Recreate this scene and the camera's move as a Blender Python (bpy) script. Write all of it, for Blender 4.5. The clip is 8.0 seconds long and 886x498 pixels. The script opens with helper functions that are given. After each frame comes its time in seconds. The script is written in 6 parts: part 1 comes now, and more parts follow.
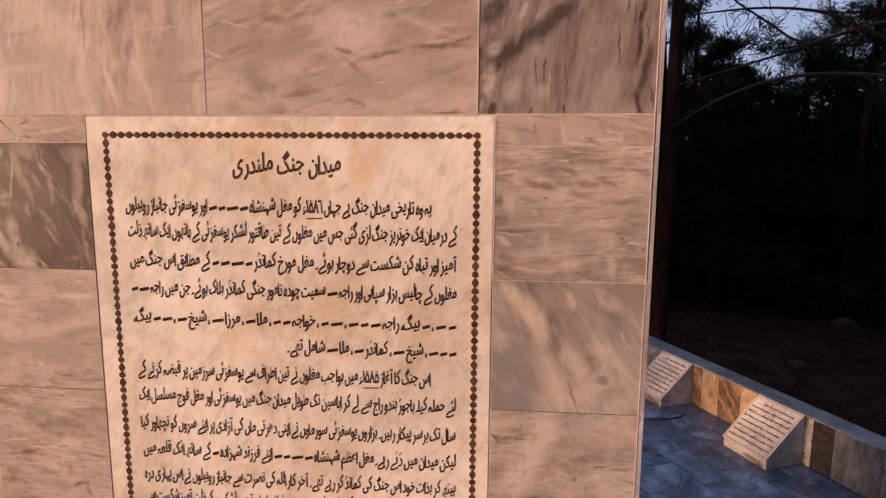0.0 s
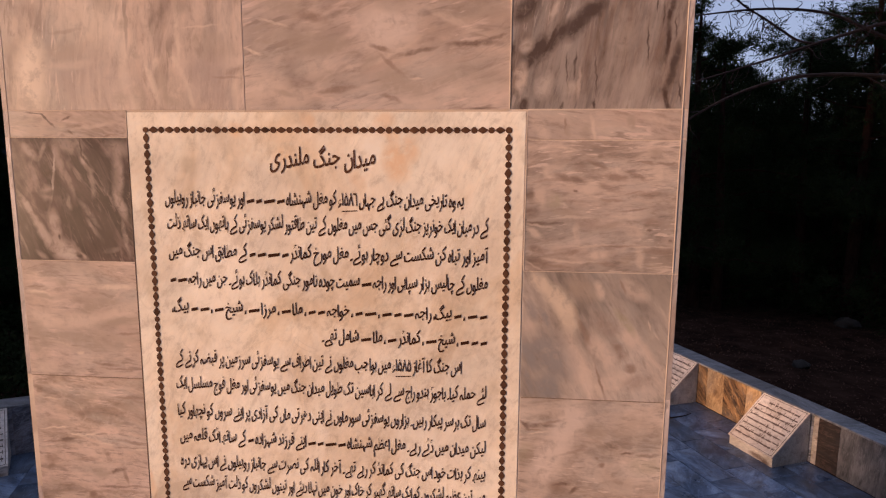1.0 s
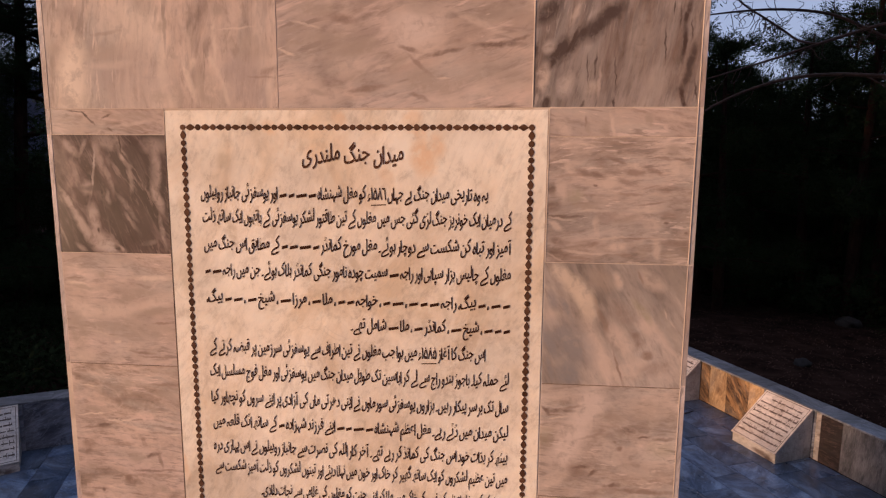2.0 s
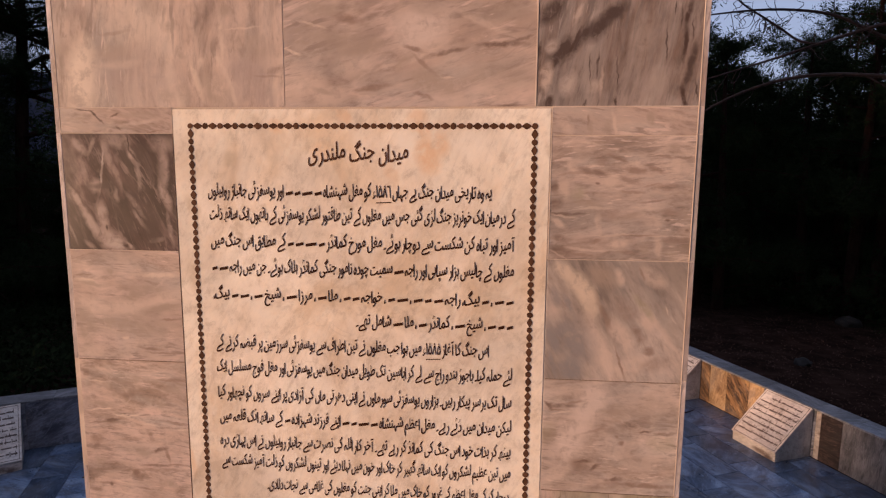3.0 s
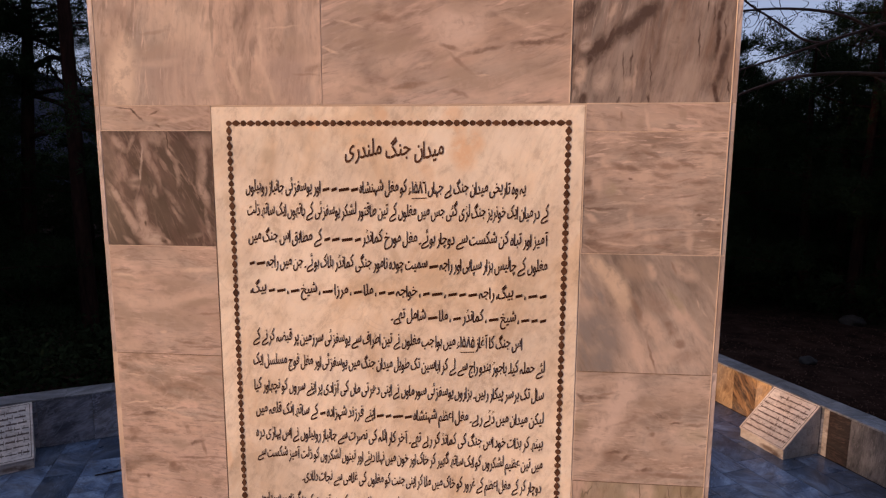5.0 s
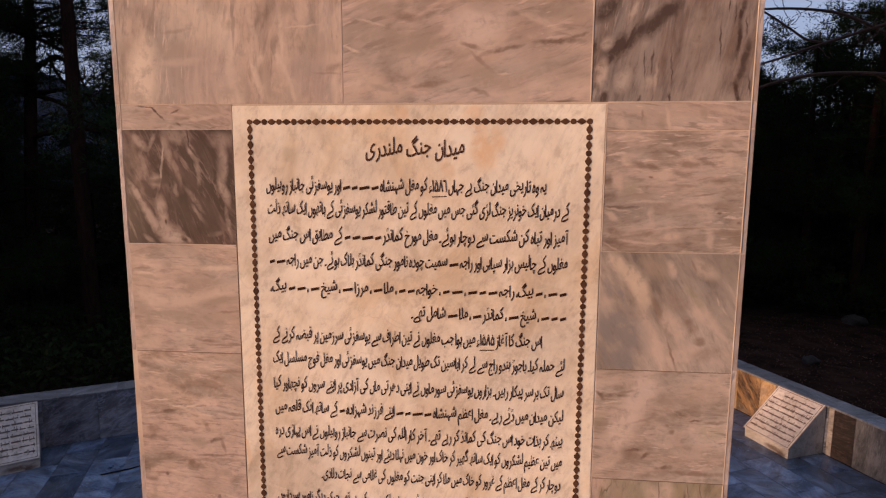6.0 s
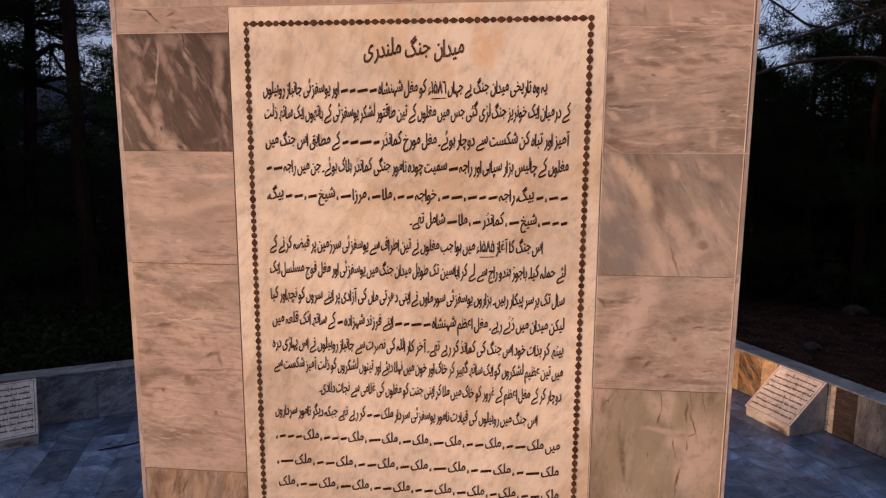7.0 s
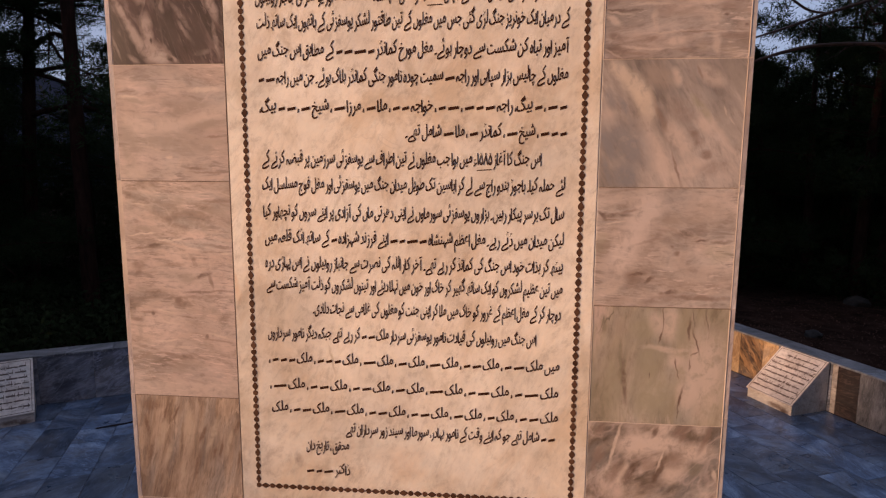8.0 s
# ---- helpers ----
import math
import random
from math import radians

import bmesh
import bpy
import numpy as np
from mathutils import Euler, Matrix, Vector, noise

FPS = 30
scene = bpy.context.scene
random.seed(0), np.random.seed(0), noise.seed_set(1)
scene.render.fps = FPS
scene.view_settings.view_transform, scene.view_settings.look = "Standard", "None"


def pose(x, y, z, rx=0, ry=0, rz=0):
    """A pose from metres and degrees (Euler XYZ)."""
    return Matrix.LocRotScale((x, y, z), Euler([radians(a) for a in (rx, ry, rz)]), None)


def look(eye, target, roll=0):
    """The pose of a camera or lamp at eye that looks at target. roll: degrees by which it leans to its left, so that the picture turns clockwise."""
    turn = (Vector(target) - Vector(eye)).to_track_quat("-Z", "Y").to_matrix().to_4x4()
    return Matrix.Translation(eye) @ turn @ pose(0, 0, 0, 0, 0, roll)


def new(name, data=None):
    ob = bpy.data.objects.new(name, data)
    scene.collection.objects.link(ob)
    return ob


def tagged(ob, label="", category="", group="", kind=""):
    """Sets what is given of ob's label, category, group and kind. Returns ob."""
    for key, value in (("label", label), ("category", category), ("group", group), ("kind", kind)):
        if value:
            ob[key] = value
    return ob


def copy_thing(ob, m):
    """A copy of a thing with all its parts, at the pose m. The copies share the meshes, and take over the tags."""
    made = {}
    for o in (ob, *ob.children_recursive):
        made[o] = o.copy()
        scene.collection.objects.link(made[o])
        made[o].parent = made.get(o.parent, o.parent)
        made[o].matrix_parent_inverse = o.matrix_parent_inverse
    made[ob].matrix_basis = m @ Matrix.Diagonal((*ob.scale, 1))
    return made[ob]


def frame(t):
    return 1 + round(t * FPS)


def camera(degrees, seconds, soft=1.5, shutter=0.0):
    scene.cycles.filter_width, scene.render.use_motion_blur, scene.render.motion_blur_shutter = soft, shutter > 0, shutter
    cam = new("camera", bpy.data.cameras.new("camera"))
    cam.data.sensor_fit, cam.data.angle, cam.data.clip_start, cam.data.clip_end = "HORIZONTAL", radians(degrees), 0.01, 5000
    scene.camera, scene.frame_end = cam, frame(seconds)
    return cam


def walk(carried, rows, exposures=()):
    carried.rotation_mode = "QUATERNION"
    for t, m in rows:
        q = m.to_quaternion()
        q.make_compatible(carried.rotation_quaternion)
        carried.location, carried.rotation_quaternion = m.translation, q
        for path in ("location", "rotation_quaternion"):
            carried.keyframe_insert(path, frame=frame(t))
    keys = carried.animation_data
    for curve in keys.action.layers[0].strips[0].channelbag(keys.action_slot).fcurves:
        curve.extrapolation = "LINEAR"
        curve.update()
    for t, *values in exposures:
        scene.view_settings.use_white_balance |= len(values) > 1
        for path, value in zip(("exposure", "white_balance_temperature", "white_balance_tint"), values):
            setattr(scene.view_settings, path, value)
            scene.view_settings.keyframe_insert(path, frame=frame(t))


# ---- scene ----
cam = camera(74.0, 8.0, soft=1.25)
PATH = [
    (0, (0.458, -1.299, 2.904), (0.281, 0.673, 2.625), 0.4),
    (0.5, (0.465, -1.314, 2.897), (0.286, 0.658, 2.618), 0.5),
    (0.6, (0.4574, -1.3172, 2.896), (0.2785, 0.6549, 2.6174), 0.49),
    (0.7, (0.4376, -1.3255, 2.8934), (0.259, 0.6468, 2.6158), 0.46),
    (0.8, (0.4186, -1.3335, 2.8909), (0.2402, 0.6391, 2.6143), 0.44),
    (0.9, (0.4004, -1.3412, 2.8885), (0.2223, 0.6317, 2.6129), 0.42),
    (1, (0.389, -1.346, 2.887), (0.211, 0.627, 2.612), 0.4),
    (1.2, (0.365, -1.361, 2.8876), (0.187, 0.612, 2.6126), 0.4),
    (1.5, (0.349, -1.371, 2.888), (0.171, 0.602, 2.613), 0.4),
    (1.7, (0.3424, -1.3902, 2.8829), (0.1641, 0.5828, 2.6082), 0.4),
    (2.8, (0.3277, -1.4331, 2.8715), (0.1487, 0.5399, 2.5975), 0.4),
    (3, (0.327, -1.435, 2.871), (0.148, 0.538, 2.597), 0.4),
    (3.5, (0.331, -1.447, 2.865), (0.151, 0.525, 2.59), 0.4),
    (4, (0.314, -1.458, 2.865), (0.134, 0.515, 2.591), 0.3),
    (4.5, (0.285, -1.463, 2.865), (0.104, 0.51, 2.591), 0.3),
    (4.7, (0.2701, -1.466, 2.8637), (0.0891, 0.507, 2.5897), 0.3),
    (5.8, (0.1958, -1.4806, 2.8572), (0.0148, 0.4924, 2.5832), 0.3),
    (6, (0.194, -1.481, 2.857), (0.013, 0.492, 2.583), 0.3),
    (6.5, (0.189, -1.484, 2.852), (0.008, 0.489, 2.579), 0.3),
    (6.6, (0.191, -1.4856, 2.846), (0.0098, 0.4874, 2.5734), 0.3),
    (6.7, (0.193, -1.4872, 2.821), (0.0116, 0.4858, 2.5488), 0.3),
    (6.8, (0.195, -1.4888, 2.769), (0.0134, 0.4842, 2.4972), 0.3),
    (6.9, (0.197, -1.4904, 2.695), (0.0152, 0.4826, 2.4236), 0.3),
    (7, (0.199, -1.492, 2.612), (0.017, 0.481, 2.341), 0.3),
    (7.1, (0.1994, -1.4898, 2.542), (0.0172, 0.4834, 2.2712), 0.3),
    (7.2, (0.1998, -1.4876, 2.488), (0.0174, 0.4858, 2.2174), 0.3),
    (7.3, (0.2002, -1.4854, 2.459), (0.0176, 0.4882, 2.1886), 0.3),
    (7.4, (0.2006, -1.4832, 2.442), (0.0178, 0.4906, 2.1718), 0.3),
    (7.5, (0.201, -1.481, 2.432), (0.018, 0.493, 2.162), 0.3),
    (7.7, (0.2042, -1.4818, 2.427), (0.0212, 0.4918, 2.1574), 0.3),
    (7.8, (0.2058, -1.4822, 2.419), (0.0228, 0.4912, 2.1496), 0.3),
    (7.9, (0.2074, -1.4826, 2.405), (0.0244, 0.4906, 2.1358), 0.3),
    (8, (0.209, -1.483, 2.39), (0.026, 0.49, 2.121), 0.3),
]
walk(cam, [(t, look(eye, target, roll)) for t, eye, target, roll in PATH], [(0.0, 0.86, 5850, 20), (1.5, 0.84, 5850, 20), (3.0, 0.80, 5850, 20), (8.0, 0.77, 5880, 18.5)])

# ---- light ----
SUN_AZIMUTH, SUN_HEIGHT = 66.5, 3.0          # degrees from straight behind towards the left, and above the horizon
a, h = radians(SUN_AZIMUTH), radians(SUN_HEIGHT)
to_sun = Vector((-math.sin(a) * math.cos(h), -math.cos(a) * math.cos(h), math.sin(h)))
sun = new("sun", bpy.data.lights.new("sun", "SUN"))
sun.data.energy, sun.data.angle, sun.data.color = 3.9, radians(3.0), (1.0, 0.60, 0.31)
sun.matrix_world = to_sun.to_track_quat("Z", "Y").to_matrix().to_4x4()

world = bpy.data.worlds.new("sky")
scene.world = world
world.use_nodes = True
wn, wl = world.node_tree.nodes, world.node_tree.links
sky = wn.new("ShaderNodeTexSky")
sky.sky_type, sky.sun_disc = "NISHITA", False
sky.sun_elevation, sky.sun_rotation = h, math.atan2(to_sun.x, to_sun.y)
sky.air_density, sky.dust_density, sky.ozone_density = 0.8, 3.0, 2.2
veil = wn.new("ShaderNodeMix")                # thin even cloud over the clear sky
veil.data_type = "RGBA"
veil.inputs[0].default_value = 0.65
veil.inputs[7].default_value = (1.92, 2.06, 2.44, 1.0)
wl.new(sky.outputs[0], veil.inputs[6])
wl.new(veil.outputs[2], wn["Background"].inputs[0])
wn["Background"].inputs[1].default_value = 0.15


# ---- materials ----
def mat_base(name, rough=0.6, specular=0.5):
    m = bpy.data.materials.new(name)
    m.use_nodes = True
    b = m.node_tree.nodes["Principled BSDF"]
    b.inputs["Roughness"].default_value = rough
    b.inputs["Specular IOR Level"].default_value = specular
    return m, m.node_tree.nodes, m.node_tree.links, b


def ramp_node(nodes, stops):
    r = nodes.new("ShaderNodeValToRGB")
    e = r.color_ramp.elements
    while len(e) < len(stops):
        e.new(0.5)
    for k, (p, c) in enumerate(stops):
        e[k].position, e[k].color = p, (*c, 1.0)
    return r


def mixed(nodes, links, mode, factor, one, two):
    m = nodes.new("ShaderNodeMix")
    m.data_type, m.blend_type = "RGBA", mode
    for sock, value in ((m.inputs[0], factor), (m.inputs[6], one), (m.inputs[7], two)):
        if isinstance(value, (int, float)):
            sock.default_value = value
        elif isinstance(value, tuple):
            sock.default_value = (*value, 1.0)
        else:
            links.new(value, sock)
    return m.outputs[2]


def coords(nodes, links, angle=(0, 0, 0), scale=(1, 1, 1), spread=7.0, seed=(0, 0, 0), warp=0.0, spin=0.0, island=False):
    """Object coordinates, moved by the piece's own random number, warped, turned and stretched."""
    tc = nodes.new("ShaderNodeTexCoord")
    info = nodes.new("ShaderNodeNewGeometry" if island else "ShaderNodeObjectInfo")
    chance = info.outputs["Random Per Island" if island else "Random"]
    mul = nodes.new("ShaderNodeVectorMath")
    mul.operation = "MULTIPLY_ADD"
    links.new(chance, mul.inputs[0])
    mul.inputs[1].default_value = (spread, spread * 1.7, spread * 0.6)
    links.new(tc.outputs["Object"], mul.inputs[2])
    if warp:
        wob = nodes.new("ShaderNodeTexNoise")
        wob.inputs["Scale"].default_value, wob.inputs["Detail"].default_value = 3.2, 2.0
        links.new(mul.outputs[0], wob.inputs["Vector"])
        push = nodes.new("ShaderNodeVectorMath")
        push.operation = "MULTIPLY_ADD"
        links.new(wob.outputs["Color"], push.inputs[0])
        push.inputs[1].default_value = (warp, warp, warp)
        links.new(mul.outputs[0], push.inputs[2])
        mul = push
    if spin:
        whirl = nodes.new("ShaderNodeVectorRotate")
        whirl.rotation_type = "Z_AXIS"
        amount = nodes.new("ShaderNodeMath")
        amount.operation = "MULTIPLY"
        amount.inputs[1].default_value = spin
        links.new(chance, amount.inputs[0])
        links.new(mul.outputs[0], whirl.inputs["Vector"])
        links.new(amount.outputs[0], whirl.inputs["Angle"])
        mul = whirl
    turn = nodes.new("ShaderNodeMapping")
    turn.inputs["Rotation"].default_value = [radians(v) for v in angle]
    turn.inputs["Location"].default_value = seed
    links.new(mul.outputs[0], turn.inputs[0])
    size = nodes.new("ShaderNodeVectorMath")
    size.operation = "MULTIPLY"
    size.inputs[1].default_value = scale
    links.new(turn.outputs[0], size.inputs[0])
    return size.outputs[0], chance


def noise_node(nodes, links, vector, scale, detail=4.0, rough=0.55, distortion=0.0):
    n = nodes.new("ShaderNodeTexNoise")
    n.inputs["Scale"].default_value, n.inputs["Detail"].default_value = scale, detail
    n.inputs["Roughness"].default_value, n.inputs["Distortion"].default_value = rough, distortion
    links.new(vector, n.inputs["Vector"])
    return n.outputs[0]


def marble(name, pale, mid, dark, angle=0.0, stretch=4.0, scale=3.0, lean=0.5, vein=0.0, white=0.0,
           rough=0.38, seed=0.0, flat=False, spread=7.0, vary=0.0, warp=0.07, island=False, grey=0.4, dash=0.85, calm=1.0):
    """Clouded marble whose bands run at an angle to the tile's width. lean: how much of it is dark (0 to 1);
    vein: strength of thin dark cracks; white: of pale streaks; grey: of cool stains; dash: of short marks along the grain;
    calm: below 1 for an evener stone."""
    m, n, l, b = mat_base(name, rough)
    turn = (0, 0, angle) if flat else (0, angle, 0)
    long = (1.0, stretch, 1.0) if flat else (1.0, stretch, stretch)
    far = (1.0, 7.0, 1.0) if flat else (1.0, 7.0, 7.0)
    spin = 50.0 if flat else 0.0
    v, chance = coords(n, l, turn, long, spread, (seed, seed * 0.7, seed * 1.3), warp, spin, island)
    g, _ = coords(n, l, turn, far, spread, (seed * 1.7, seed, seed * 0.4), 0.03, spin, island)
    w, _ = coords(n, l, (0, 0, 0), (1, 1, 1), spread, (seed + 3, 1, 2), island=island)

    def ramped(source, stops):
        r = ramp_node(n, stops)
        l.new(source, r.inputs[0])
        return r.outputs[0]

    def grown(x):
        return (x, x, x)

    cloud = noise_node(n, l, v, scale, 7.0, 0.62, 0.5)
    c = 0.62 - 0.28 * lean
    col = ramped(cloud, [(c - 0.13, pale), (c, mid), (c + 0.12, dark)])
    # cool stains and broad uneven tone
    stain = noise_node(n, l, v, scale * 0.7, 4.0, 0.6, 0.8)
    even = sum(mid) / 3
    col = mixed(n, l, "MIX", ramped(stain, [(0.46, grown(0.0)), (0.62, grown(grey))]), col, (even * 0.97, even * 0.95, even * 0.94))
    broad = noise_node(n, l, w, 3.0, 5.0, 0.6, 0.5)
    col = mixed(n, l, "MULTIPLY", 0.9 * calm, col, ramped(broad, [(0.34, (0.74, 0.72, 0.705)), (0.58, (1.09, 1.08, 1.07))]))
    # fine grain along the bands
    fine = noise_node(n, l, v, scale * 6.0, 8.0, 0.74, 0.2)
    col = mixed(n, l, "MULTIPLY", 0.75 * calm, col, ramped(fine, [(0.36, (0.66, 0.635, 0.61)), (0.48, grown(1.0)), (0.64, (1.16, 1.14, 1.12))]))
    # short dark and pale marks along the grain, in patches
    here = ramped(noise_node(n, l, w, 7.0, 3.0), [(0.44, grown(0.0)), (0.56, grown(1.0))])
    marks = ramped(noise_node(n, l, g, scale * 4.0, 3.0, 0.6, 0.3), [(0.55, grown(0.0)), (0.62, grown(dash))])
    col = mixed(n, l, "MIX", mixed(n, l, "MULTIPLY", 1.0, marks, here), col, tuple(x * 0.62 for x in mid))
    there = ramped(noise_node(n, l, w, 6.0, 3.0, 0.5, 1.0), [(0.50, grown(0.0)), (0.60, grown(1.0))])
    glints = ramped(noise_node(n, l, g, scale * 5.2, 3.0, 0.6, 0.5), [(0.57, grown(0.0)), (0.63, grown(dash * 0.8))])
    col = mixed(n, l, "MIX", mixed(n, l, "MULTIPLY", 1.0, glints, there), col, tuple(min(0.9, x * 1.14) for x in pale))
    if vein:
        line = ramped(noise_node(n, l, v, scale * 1.1, 4.0, 0.55, 1.0), [(0.488, grown(0.0)), (0.5, grown(vein)), (0.512, grown(0.0))])
        gate = ramped(noise_node(n, l, w, 4.0, 2.0), [(0.52, grown(0.0)), (0.62, grown(1.0))])
        col = mixed(n, l, "MIX", mixed(n, l, "MULTIPLY", 1.0, line, gate), col, tuple(x * 0.45 for x in dark))
    if white:
        line = ramped(noise_node(n, l, v, scale * 0.8, 5.0, 0.6, 0.7), [(0.46, grown(0.0)), (0.5, grown(white)), (0.525, grown(0.0))])
        col = mixed(n, l, "MIX", line, col, tuple(min(0.9, x * 1.12) for x in pale))
    if vary:
        times, spun = n.new("ShaderNodeMath"), n.new("ShaderNodeMath")
        times.operation, spun.operation = "MULTIPLY", "FRACT"
        times.inputs[1].default_value = 37.7
        l.new(chance, times.inputs[0])
        l.new(times.outputs[0], spun.inputs[0])
        col = mixed(n, l, "MULTIPLY", 1.0, col, ramped(spun.outputs[0], [(0.0, grown(1 - vary)), (1.0, grown(1.0 + vary * 0.5))]))
    l.new(col, b.inputs["Base Color"])
    l.new(ramped(broad, [(0.3, grown(rough - 0.1)), (0.7, grown(rough + 0.14))]), b.inputs["Roughness"])
    bump = n.new("ShaderNodeBump")
    bump.inputs["Strength"].default_value, bump.inputs["Distance"].default_value = 0.12, 0.002
    l.new(fine, bump.inputs["Height"])
    l.new(bump.outputs[0], b.inputs["Normal"])
    return m


def speckled(name, colours, scale, rough=0.85, bump_depth=0.0, detail=6.0, stretch=(1, 1, 1), specular=0.3):
    m, n, l, b = mat_base(name, rough, specular)
    v, _ = coords(n, l, (0, 0, 0), stretch)
    f = noise_node(n, l, v, scale, detail, 0.65, 0.3)
    r = ramp_node(n, [(0.3 + 0.4 * k / (len(colours) - 1), c) for k, c in enumerate(colours)])
    l.new(f, r.inputs[0])
    l.new(r.outputs[0], b.inputs["Base Color"])
    if bump_depth:
        u = n.new("ShaderNodeBump")
        u.inputs["Strength"].default_value, u.inputs["Distance"].default_value = 0.8, bump_depth
        l.new(f, u.inputs["Height"])
        l.new(u.outputs[0], b.inputs["Normal"])
    return m


PINK, BEIGE, BROWN = (0.63, 0.50, 0.45), (0.46, 0.36, 0.315), (0.25, 0.185, 0.15)
GREY, SLATE, SMOKE = (0.50, 0.46, 0.44), (0.33, 0.29, 0.275), (0.13, 0.105, 0.095)
m_cross = marble("marble_cross_grained", (0.62, 0.52, 0.47), (0.50, 0.41, 0.36), (0.31, 0.24, 0.20), -3, 2.6, 4.6, 0.45, 0.3, 0.25, seed=1.0)
m_wavy = marble("marble_wavy_grey", (0.62, 0.51, 0.46), (0.47, 0.38, 0.335), (0.30, 0.235, 0.20), 3, 3.4, 3.6, 0.50, 0.25, 0.2, seed=4.2)
m_soft = marble("marble_soft_pink", PINK, (0.49, 0.385, 0.33), BEIGE, -7, 3.5, 2.2, 0.4, 0.15, 0.35, seed=7.7)
m_upright = marble("marble_upright_grained", (0.64, 0.52, 0.455), (0.50, 0.395, 0.34), (0.37, 0.29, 0.25), 86, 3.5, 2.6, 0.45, 0.0, 0.3, seed=2.3)
m_sweep = marble("marble_sweeping", PINK, (0.50, 0.395, 0.34), BEIGE, 14, 3.0, 2.0, 0.5, 0.5, 0.4, seed=9.1)
m_grey = marble("marble_streaked_grey", (0.385, 0.325, 0.30), (0.30, 0.25, 0.23), (0.20, 0.145, 0.12), 80, 6.0, 2.8, 0.50, 0.3, 0.15, seed=5.5, warp=0.02)
m_dark = marble("marble_dark_brown", (0.32, 0.24, 0.215), (0.125, 0.080, 0.071), (0.070, 0.047, 0.039), -62, 3.4, 4.0, 0.60, 0.0, 0.25, seed=3.4, dash=0.5, grey=0.1, warp=0.03)
m_slant = marble("marble_slanting_grey", (0.60, 0.50, 0.45), (0.42, 0.36, 0.325), (0.26, 0.225, 0.205), -62, 3.2, 2.6, 0.5, 0.0, 0.15, seed=6.1, dash=0.15, warp=0.02)
m_green = marble("marble_green_tinged", PINK, (0.45, 0.38, 0.30), (0.31, 0.27, 0.20), 88, 3.0, 2.4, 0.5, 1.0, 0.0, seed=8.8, dash=0.3)
m_bold = marble("marble_bold_brown", PINK, (0.50, 0.41, 0.35), (0.17, 0.13, 0.10), 50, 2.0, 4.4, 0.52, 0.3, 0.35, seed=0.6, dash=0.4)
m_straw = marble("marble_straw_brown", (0.52, 0.40, 0.31), (0.42, 0.315, 0.235), (0.26, 0.18, 0.125), 78, 6.5, 4.6, 0.50, 0.2, 0.3, seed=2.9, warp=0.03)
m_mixed = marble("marble_mixed", PINK, BEIGE, BROWN, 10, 4, 3.0, 0.5, 0.3, 0.3, vary=0.2)
m_edge = marble("marble_tile_edge", (0.64, 0.565, 0.55), (0.54, 0.465, 0.45), BEIGE, 80, 3, 4.0, 0.4, vary=0.12)
m_slab = marble("marble_cream_slab", (0.89, 0.82, 0.72), (0.85, 0.755, 0.64), (0.72, 0.60, 0.465), 66, 1.6, 3.4, 0.34, 0.16, 0.15, rough=0.33, seed=1.7, grey=0.12, dash=0.2, calm=0.75)
m_white = marble("marble_white", (0.62, 0.55, 0.49), (0.55, 0.475, 0.415), (0.40, 0.34, 0.29), 20, 2.5, 3.0, 0.25, rough=0.4)
m_block = marble("marble_block_side", (0.56, 0.52, 0.48), (0.47, 0.43, 0.39), (0.30, 0.265, 0.235), 15, 2.5, 3.0, 0.35, 0.3, vary=0.1)
m_cap = marble("marble_cap", (0.28, 0.29, 0.325), (0.17, 0.18, 0.205), (0.085, 0.09, 0.105), 30, 3.5, 3.0, 0.5, 0.2, 0.3, flat=True, vary=0.3)
m_floor = marble("marble_floor", (0.235, 0.315, 0.45), (0.115, 0.165, 0.265), (0.042, 0.065, 0.115), 24, 1.9, 3.2, 0.55, 0.3, 0.2, flat=True, rough=0.34, vary=0.45, warp=0.12)
m_floor_rest = marble("marble_floor_rest", (0.235, 0.315, 0.45), (0.115, 0.165, 0.265), (0.042, 0.065, 0.115), 24, 1.9, 3.2, 0.55, 0.3, 0.2, flat=True, rough=0.34, vary=0.45, warp=0.12, island=True)
m_wall = marble("marble_wall_grey", (0.33, 0.355, 0.43), (0.18, 0.195, 0.25), (0.075, 0.083, 0.11), 24, 3.0, 3.4, 0.55, 0.3, 0.45, vary=0.3)
m_honey = marble("marble_honey", (0.50, 0.36, 0.21), (0.37, 0.25, 0.13), (0.18, 0.105, 0.05), 70, 2.6, 2.4, 0.48, 0.4, 0.3, vary=0.22)
m_honey_dark = marble("marble_dark_honey", (0.42, 0.27, 0.13), (0.21, 0.12, 0.055), (0.04, 0.022, 0.013), -48, 4.0, 2.6, 0.60, 0.9, 0.25, vary=0.1)
# umber and ash are dark stone, made darker for the shade on these tiles
m_umber = marble("marble_umber", (0.11, 0.072, 0.058), (0.040, 0.026, 0.022), (0.018, 0.012, 0.010), 6, 4.5, 3.0, 0.66, 0.0, 0.5)
m_ash = marble("marble_ash_upright", (0.27, 0.265, 0.265), (0.17, 0.166, 0.168), (0.08, 0.078, 0.08), 84, 4.5, 3.2, 0.5, 0.3, 0.3)
m_grout = speckled("pale_grout", [(0.50, 0.40, 0.33), (0.72, 0.61, 0.51)], 9, 0.9)
m_joint = speckled("dirty_joint", [(0.10, 0.065, 0.045), (0.34, 0.25, 0.19)], 14, 0.9)
m_core = speckled("mortar_core", [(0.30, 0.26, 0.21), (0.44, 0.38, 0.31)], 25, 0.95)
m_ink = speckled("dark_brown_inlay", [(0.030, 0.011, 0.006), (0.060, 0.024, 0.012)], 120, 0.8, specular=0.1)
